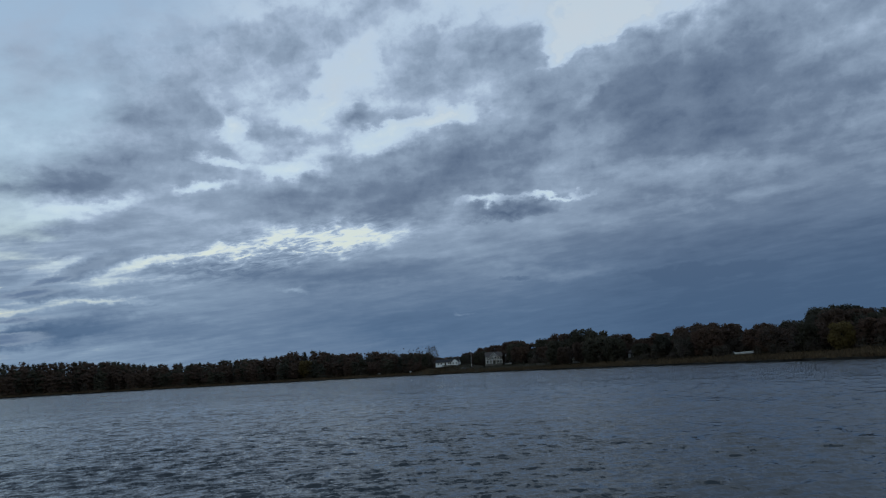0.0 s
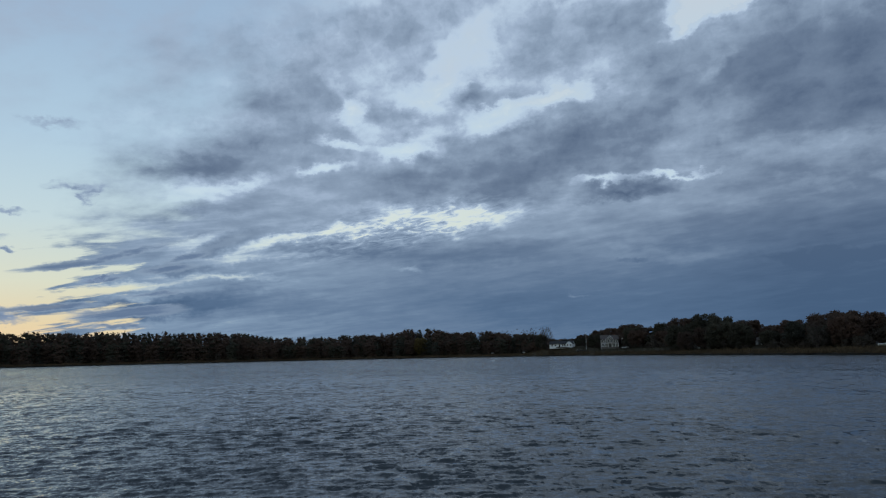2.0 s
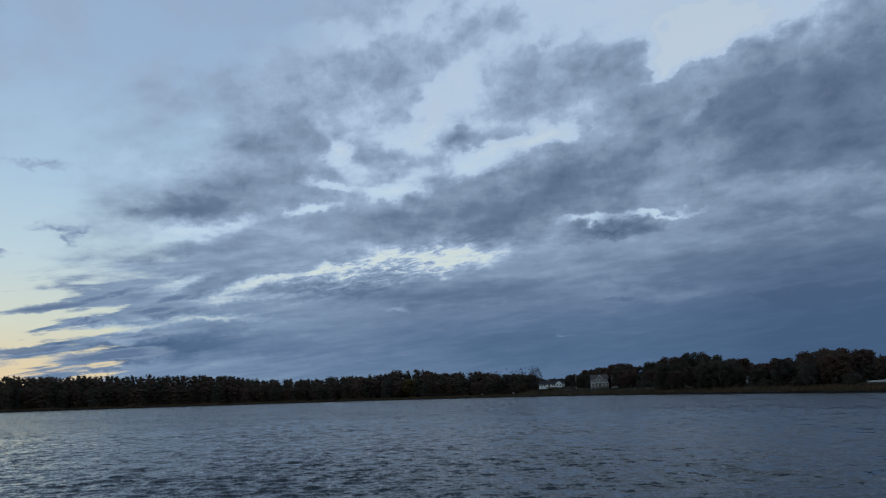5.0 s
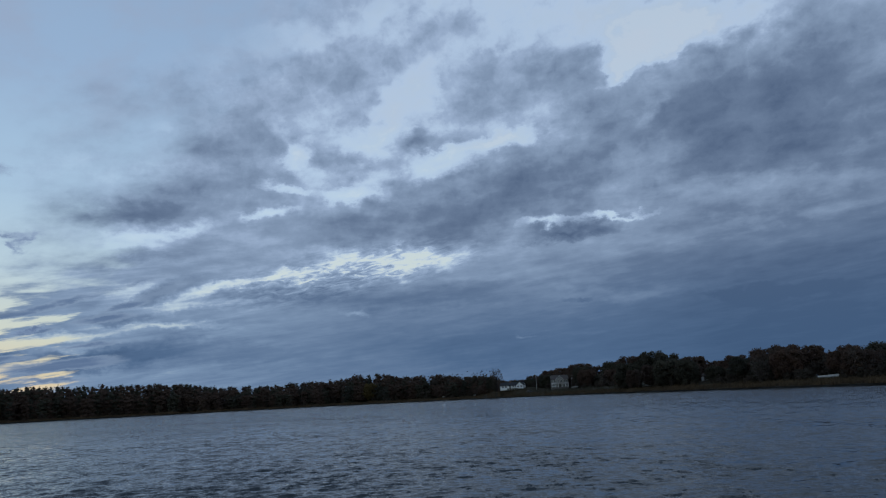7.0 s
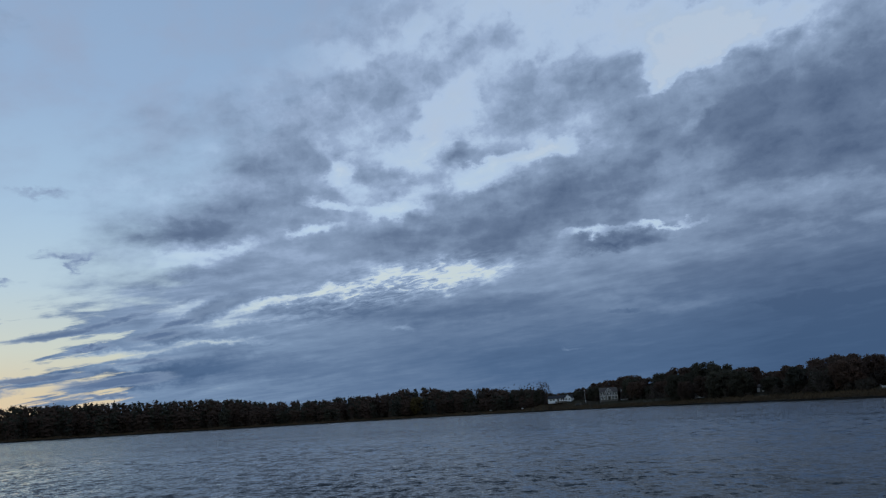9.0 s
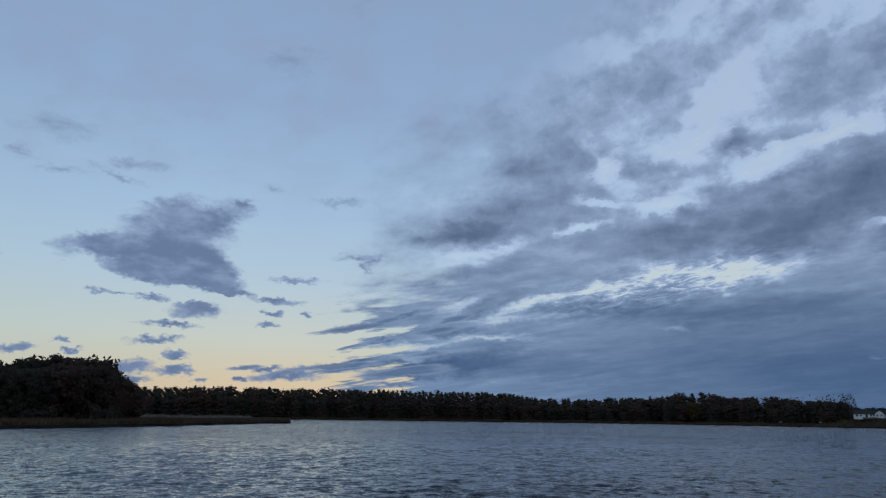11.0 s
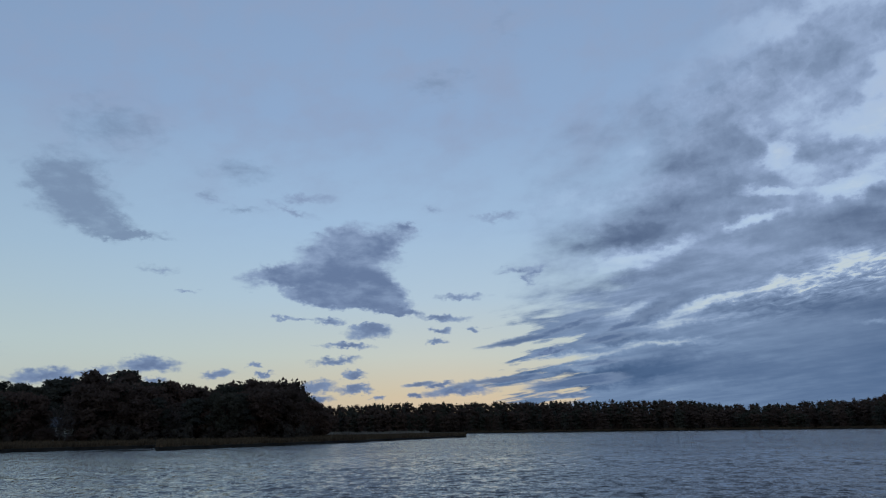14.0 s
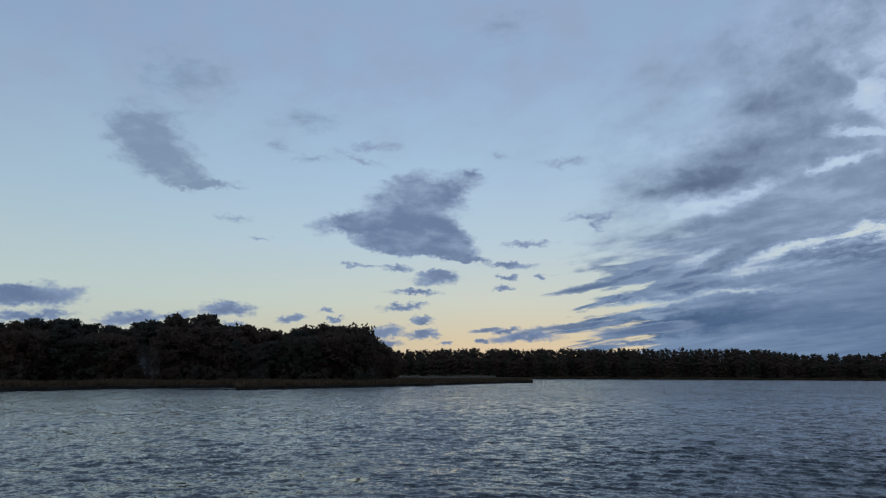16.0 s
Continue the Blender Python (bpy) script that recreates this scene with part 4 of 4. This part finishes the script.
def colonial():
    house = new("house")
    part("wall", gable_body(-5.6, 5.6, 0, 8, 5.3, 7.9), CREAM, house, "taupe clapboard walls")
    roof(house, -5.6, 5.6, 0, 8, 5.3, 7.9, SHINGLE, "brown-grey shingle roof")
    part("front_gable", prism([(-2.2, -1.0), (2.2, -1.0), (2.2, 5.4), (0, 7.5), (-2.2, 5.4)], -1.0, 1.5), CREAM, house, "projecting gabled centre bay")
    part("gable_roof", prism([(-2.7, 4.95), (0, 7.55), (2.7, 4.95), (2.7, 5.2), (0, 7.8), (-2.7, 5.2)], -1.4, 3.5), SHINGLE, house)
    part("gable_trim", prism([(-2.7, 4.9), (0, 7.5), (2.7, 4.9), (2.7, 5.12), (0, 7.72), (-2.7, 5.12)], -1.46, -1.4), TRIM, house)
    porch = part("porch", box(-5.6, 5.6, -3.0, -1.02, 2.75, 3.0), TRIM, house, "white porch roof")
    part("porch_floor", box(-5.6, 5.6, -3.0, -1.02, -0.8, 0.35), WOOD, porch)
    for x in (-5.4, -3.4, -1.3, 1.3, 3.4, 5.4):
        part("column", tube(bmesh.new(), (x, -2.85, 0.35), (x, -2.85, 2.75), 0.17, 0.14, 8), TRIM, porch)
    for x in (-4.4, -2.35, 2.35, 4.4):
        part("railing", box(x - 0.85, x + 0.85, -2.9, -2.82, 0.95, 1.05), TRIM, porch)
    for x in (-4.6, -3.2, 3.2, 4.6):
        window(house, x, 3.55, 0.9, 1.35, 0)
        window(house, x, 0.9, 0.95, 1.5, 0)
    for x in (-1.0, 1.0):
        window(house, x, 3.5, 1.0, 1.4, -1.0)
    window(house, 0, 5.35, 0.9, 0.9, -1.0)
    part("door", box(-0.55, 0.55, -1.08, -1.0, 0.35, 2.4), PANE, house, "dark front door")
    part("chimney", box(3.2, 4.1, 4.6, 5.4, 6.5, 9.0), BRICK, house, "brick chimney")
    tagged(house, "two-storey taupe house with centre gable and white porch", "house")
    stand(house, -3.6, 450, 4, land(-3.6, 450) + 0.5)
    house.scale = (0.92, 0.92, 0.95)


def ranch():
    house = new("house")
    part("wall", gable_body(-7.7, 7.7, 0, 7.5, 2.3, 4.5), WHITE, house, "white clapboard walls")
    roof(house, -7.7, 7.7, 0, 7.5, 2.3, 4.5, DARK_ROOF, "dark shingle roof")
    part("wing", prism([(3.6, -1.0), (7.9, -1.0), (7.9, 2.5), (5.75, 4.5), (3.6, 2.5)], -1.6, 3.0), WHITE, house, "white gabled wing")
    part("wing_roof", prism([(3.1, 2.2), (5.75, 4.62), (8.4, 2.2), (8.4, 2.45), (5.75, 4.9), (3.1, 2.45)], -1.9, 3.6), DARK_ROOF, house)
    for x in (-5.8, -3.8, 1.2, 2.6):
        window(house, x, 0.8, 1.0, 1.1, 0)
    for x in (4.7, 6.8):
        window(house, x, 0.8, 0.9, 1.1, -1.6)
    part("door", box(-1.5, -0.5, -0.06, 0, 0.1, 2.05), PANE, house, "dark glazed door")
    part("deck", box(-2.6, 4.8, -2.2, -0.08, -0.8, 0.1), WOOD, house, "low weathered timber deck")
    part("chimney", box(-2.2, -1.5, 3.9, 4.6, 4.0, 5.8), BRICK, house)
    tagged(house, "long low white house with dark roof near the marsh", "house")
    stand(house, 0.2, 470, -14, 5.7)
    house.scale = (1.0, 1.0, 0.84)


def gable_end_house():
    house = new("house")
    part("wall", prism([(-3.2, -1), (3.2, -1), (3.2, 4.6), (0, 7.2), (-3.2, 4.6)], 0, 9), WHITE, house, "white gable-end wall")
    part("roof", prism([(-3.7, 4.2), (0, 7.2), (3.7, 4.2), (3.7, 4.45), (0, 7.45), (-3.7, 4.45)], -0.4, 9.4), SHINGLE, house)
    for x in (-1.6, 1.6):
        window(house, x, 3.2, 0.9, 1.3, 0)
        window(house, x, 0.7, 0.9, 1.4, 0)
    window(house, 0, 5.2, 0.7, 0.8, 0)
    part("porch", box(-3.2, 3.2, -1.9, -0.05, 2.5, 2.68), TRIM, house, "white porch roof")
    tagged(house, "white gable-ended house half hidden by trees", "house")
    stand(house, -9.95, 357, -8)


def cottage():
    house = new("cottage")
    part("wall", gable_body(-2.9, 2.9, 0, 5, 2.9, 4.6), CREAM, house, "pale grey walls")
    roof(house, -2.9, 2.9, 0, 5, 2.9, 4.6, material("pale_slate_roof", (0.15, 0.17, 0.21), 0.8, 0.3, 0.8, (0.1, 0.12, 0.15), gloss=0.15), "pale blue-grey roof")
    for x in (-1.6, 0.2, 1.7):
        window(house, x, 1.3, 0.9, 1.1, 0)
    tagged(house, "small pale cottage with blue-grey roof among the pines", "cottage")
    stand(house, 71.6, 186.0, 6, 1.5)


def shed(az, r, w, h, mat, label, turn=0.0):
    hut = new("shed")
    part("wall", gable_body(-w / 2, w / 2, 0, w * 0.8, h * 0.65, h), mat, hut)
    roof(hut, -w / 2, w / 2, 0, w * 0.8, h * 0.65, h, SHINGLE, "grey roof", 0.2)
    part("door", box(-0.45, 0.45, -0.05, 0, 0, min(1.9, h * 0.6)), WOOD, hut, "plank door")
    tagged(hut, label, "shed")
    stand(hut, az, r, turn)


def boat(az, r, length, turn, label):
    """A small open motor boat that stands ashore on two trestles."""
    root = new("motor_boat")
    bm = bmesh.new()
    rings = []
    for t in np.linspace(0, 1, 9):
        x = (t - 0.5) * length
        half = 0.17 * length * (1 - max(0.0, (t - 0.45) / 0.55) ** 2.4) + 0.01
        keel = 0.55 + 0.28 * max(0.0, (t - 0.7) / 0.3) ** 2
        top = 1.25 + 0.25 * t * t
        rings.append([bm.verts.new((x, y * half, z)) for y, z in ((-1, top), (-0.85, keel + 0.25), (0, keel), (0.85, keel + 0.25), (1, top), (0.8, top - 0.02), (0, top - 0.3), (-0.8, top - 0.02))])
    for a, b in zip(rings, rings[1:]):
        for i in range(8):
            bm.faces.new((a[i], a[(i + 1) % 8], b[(i + 1) % 8], b[i]))
    bm.faces.new(rings[0])
    bm.faces.new(rings[-1][::-1])
    part("hull", bm, HULL, root, "white hull")
    part("windscreen", prism([(0.0, 1.2), (0.5, 1.2), (0.1, 1.75), (0.02, 1.75)], -0.12 * length, 0.12 * length), PANE, root, "dark windscreen")
    part("outboard_motor", box(-length / 2 - 0.4, -length / 2 - 0.02, -0.2, 0.2, 0.7, 1.7, 0.08), CARPAINT, root, "dark outboard motor")
    for x in (-0.25 * length, 0.2 * length):
        part("trestle", box(x - 0.1, x + 0.1, -0.5, 0.5, -0.2, 0.62), WOOD, root)
    tagged(root, label, "boat")
    stand(root, az, r, turn)


def car(az, r, turn, label):
    root = new("car")
    bm = prism([(-2.2, 0.35), (2.2, 0.35), (2.25, 0.75), (1.2, 0.95), (0.6, 1.45), (-1.2, 1.48), (-2.0, 0.98), (-2.25, 0.9)], -0.85, 0.85)
    bmesh.ops.bevel(bm, geom=bm.edges[:], offset=0.06, segments=1, affect="EDGES")
    body = part("body", bm, CARPAINT, root, "dark car body")
    part("side_window", prism([(-1.5, 0.98), (0.9, 0.98), (0.5, 1.38), (-1.15, 1.4)], -0.875, -0.853), PANE, body)
    for x in (-1.4, 1.4):
        for y in (-0.75, 0.75):
            wheel = part("wheel", tube(bmesh.new(), (x, y - 0.11, 0.32), (x, y + 0.11, 0.32), 0.32, 0.32, 14), RUBBER, root)
    tagged(root, label, "car")
    stand(root, az, r, turn)


def mast(name, az, r, tall, radius, mat, label, arms=False):
    root = new(name)
    part("pole", tube(bmesh.new(), (0, 0, -0.8), (0, 0, tall), radius, radius * 0.6, 10), mat, root)
    if arms:
        part("cross_arm", box(-1.1, 1.1, -0.06, 0.06, tall - 0.9, tall - 0.75), WOOD, root)
        for x in (-0.9, 0.9):
            part("insulator", tube(bmesh.new(), (x, 0, tall - 0.75), (x, 0, tall - 0.55), 0.06, 0.04, 6), TRIM, root)
        part("transformer", tube(bmesh.new(), (0.35, -0.25, tall - 2.6), (0.35, -0.25, tall - 1.7), 0.22, 0.22, 10), HULL, root, "grey can transformer")
    else:
        part("finial", tube(bmesh.new(), (0, 0, tall), (0, 0, tall + 0.2), 0.1, 0.05, 8), TRIM, root)
    tagged(root, label, "pole")
    stand(root, az, r)


colonial()
ranch()
gable_end_house()
cottage()
shed(-5.25, 446, 5.0, 3.4, WOOD, "weathered grey shed beside the taupe house", 20)
shed(-14.4, 318, 3.0, 2.8, WHITE, "small pale shed at the edge of the trees", 0)
boat(-22.5, 232, 5.4, 4, "white motor boat laid up under the trees")
boat(-4.75, 432, 4.6, 30, "white motor boat ashore beside the taupe house")
boat(5.5, shore(5.5) + 27, 4.6, 10, "white motor boat ashore before the woods")
boat(3.1, shore(3.1) + 27, 4.0, 70, "white motor boat ashore with its bow to the water")
car(-1.25, 452, 8, "dark car parked on the grass between the houses")
mast("flagpole", -1.78, 462, 10.3, 0.08, TRIM, "tall white flagpole on the lawn")
mast("utility_pole", -4.52, 446, 8.0, 0.17, WOOD, "wooden utility pole with cross arm beside the house", True)
plant("bare_tree", 1, 1.35, 488, 17.0, 0.4, wide=0.75)
plant("maple_tree", 1, 1.75, 492, 11.0, 0.4, wide=0.8)
plant("bare_tree", 1, -9.75, 346, 9.0, 1.4)
plant("oak_tree", 1, -10.55, 347, 10.5, 1.0)
plant("oak_tree", 3, -9.2, 347, 9.0, 3.0, wide=0.8)
plant("bare_tree", 0, -24.6, 228, 9.0, 2.4)
plant("bare_tree", 1, -26.2, 222, 9.5, 0.7)
plant("bare_tree", 0, -18.2, 258, 9.0, 1.1)
plant("bare_tree", 1, 72.0, 178, 8.0, 0.2)
for az, tall in ((70.4, 3.2), (71.3, 1.6), (72.0, 1.5), (72.9, 3.2)):
    plant("oak_tree", int(az * 10), az, 179, tall, wide=1.4)
for az, r, rise in ((-27.4, 232, 2.5), (-28.5, 236, 2.85), (-29.4, 234, 3.05), (-30.1, 238, 2.95)):
    plant("pine_tree", int(-az * 10), az, r, EYE + r * math.tan(radians(rise)) - land(az, r), wide=1.15)
for az, rise in ((54.3, 1.55), (54.8, 1.95), (55.3, 2.35)):
    plant("oak_tree", int(az * 10), az, 196, EYE + 196 * math.tan(radians(rise)) - land(az, 196), wide=1.2)
plant("birch_tree", 0, -29.0, 204, 7.6, 0.5)
plant("birch_tree", 0, 11.4, 590, 15.0, 1.5)


def mud_bar():
    """A low tongue of mud that just breaks the water off the corner of the spit."""
    bm = bmesh.new()
    r = bmesh.ops.create_uvsphere(bm, u_segments=20, v_segments=8, radius=1.0)
    for v in r["verts"]:
        v.co.x *= 4.6 * (1 + 0.2 * noise.noise(v.co * 2))
        v.co.y *= 0.9
        v.co.z = v.co.z * 0.16 + 0.05 * noise.noise(v.co * 1.7)
    me = bpy.data.meshes.new("mud_bar")
    bm.to_mesh(me)
    bm.free()
    me.materials.append(MUD)
    ob = new("mud_bar", me)
    ob.matrix_basis = Matrix.LocRotScale(spot(67.6, 121, 0.0), Euler((0, 0, radians(66))), None)
    tagged(ob, "low dark mud bar just above the water", "mud bar", kind="structure")


mud_bar()
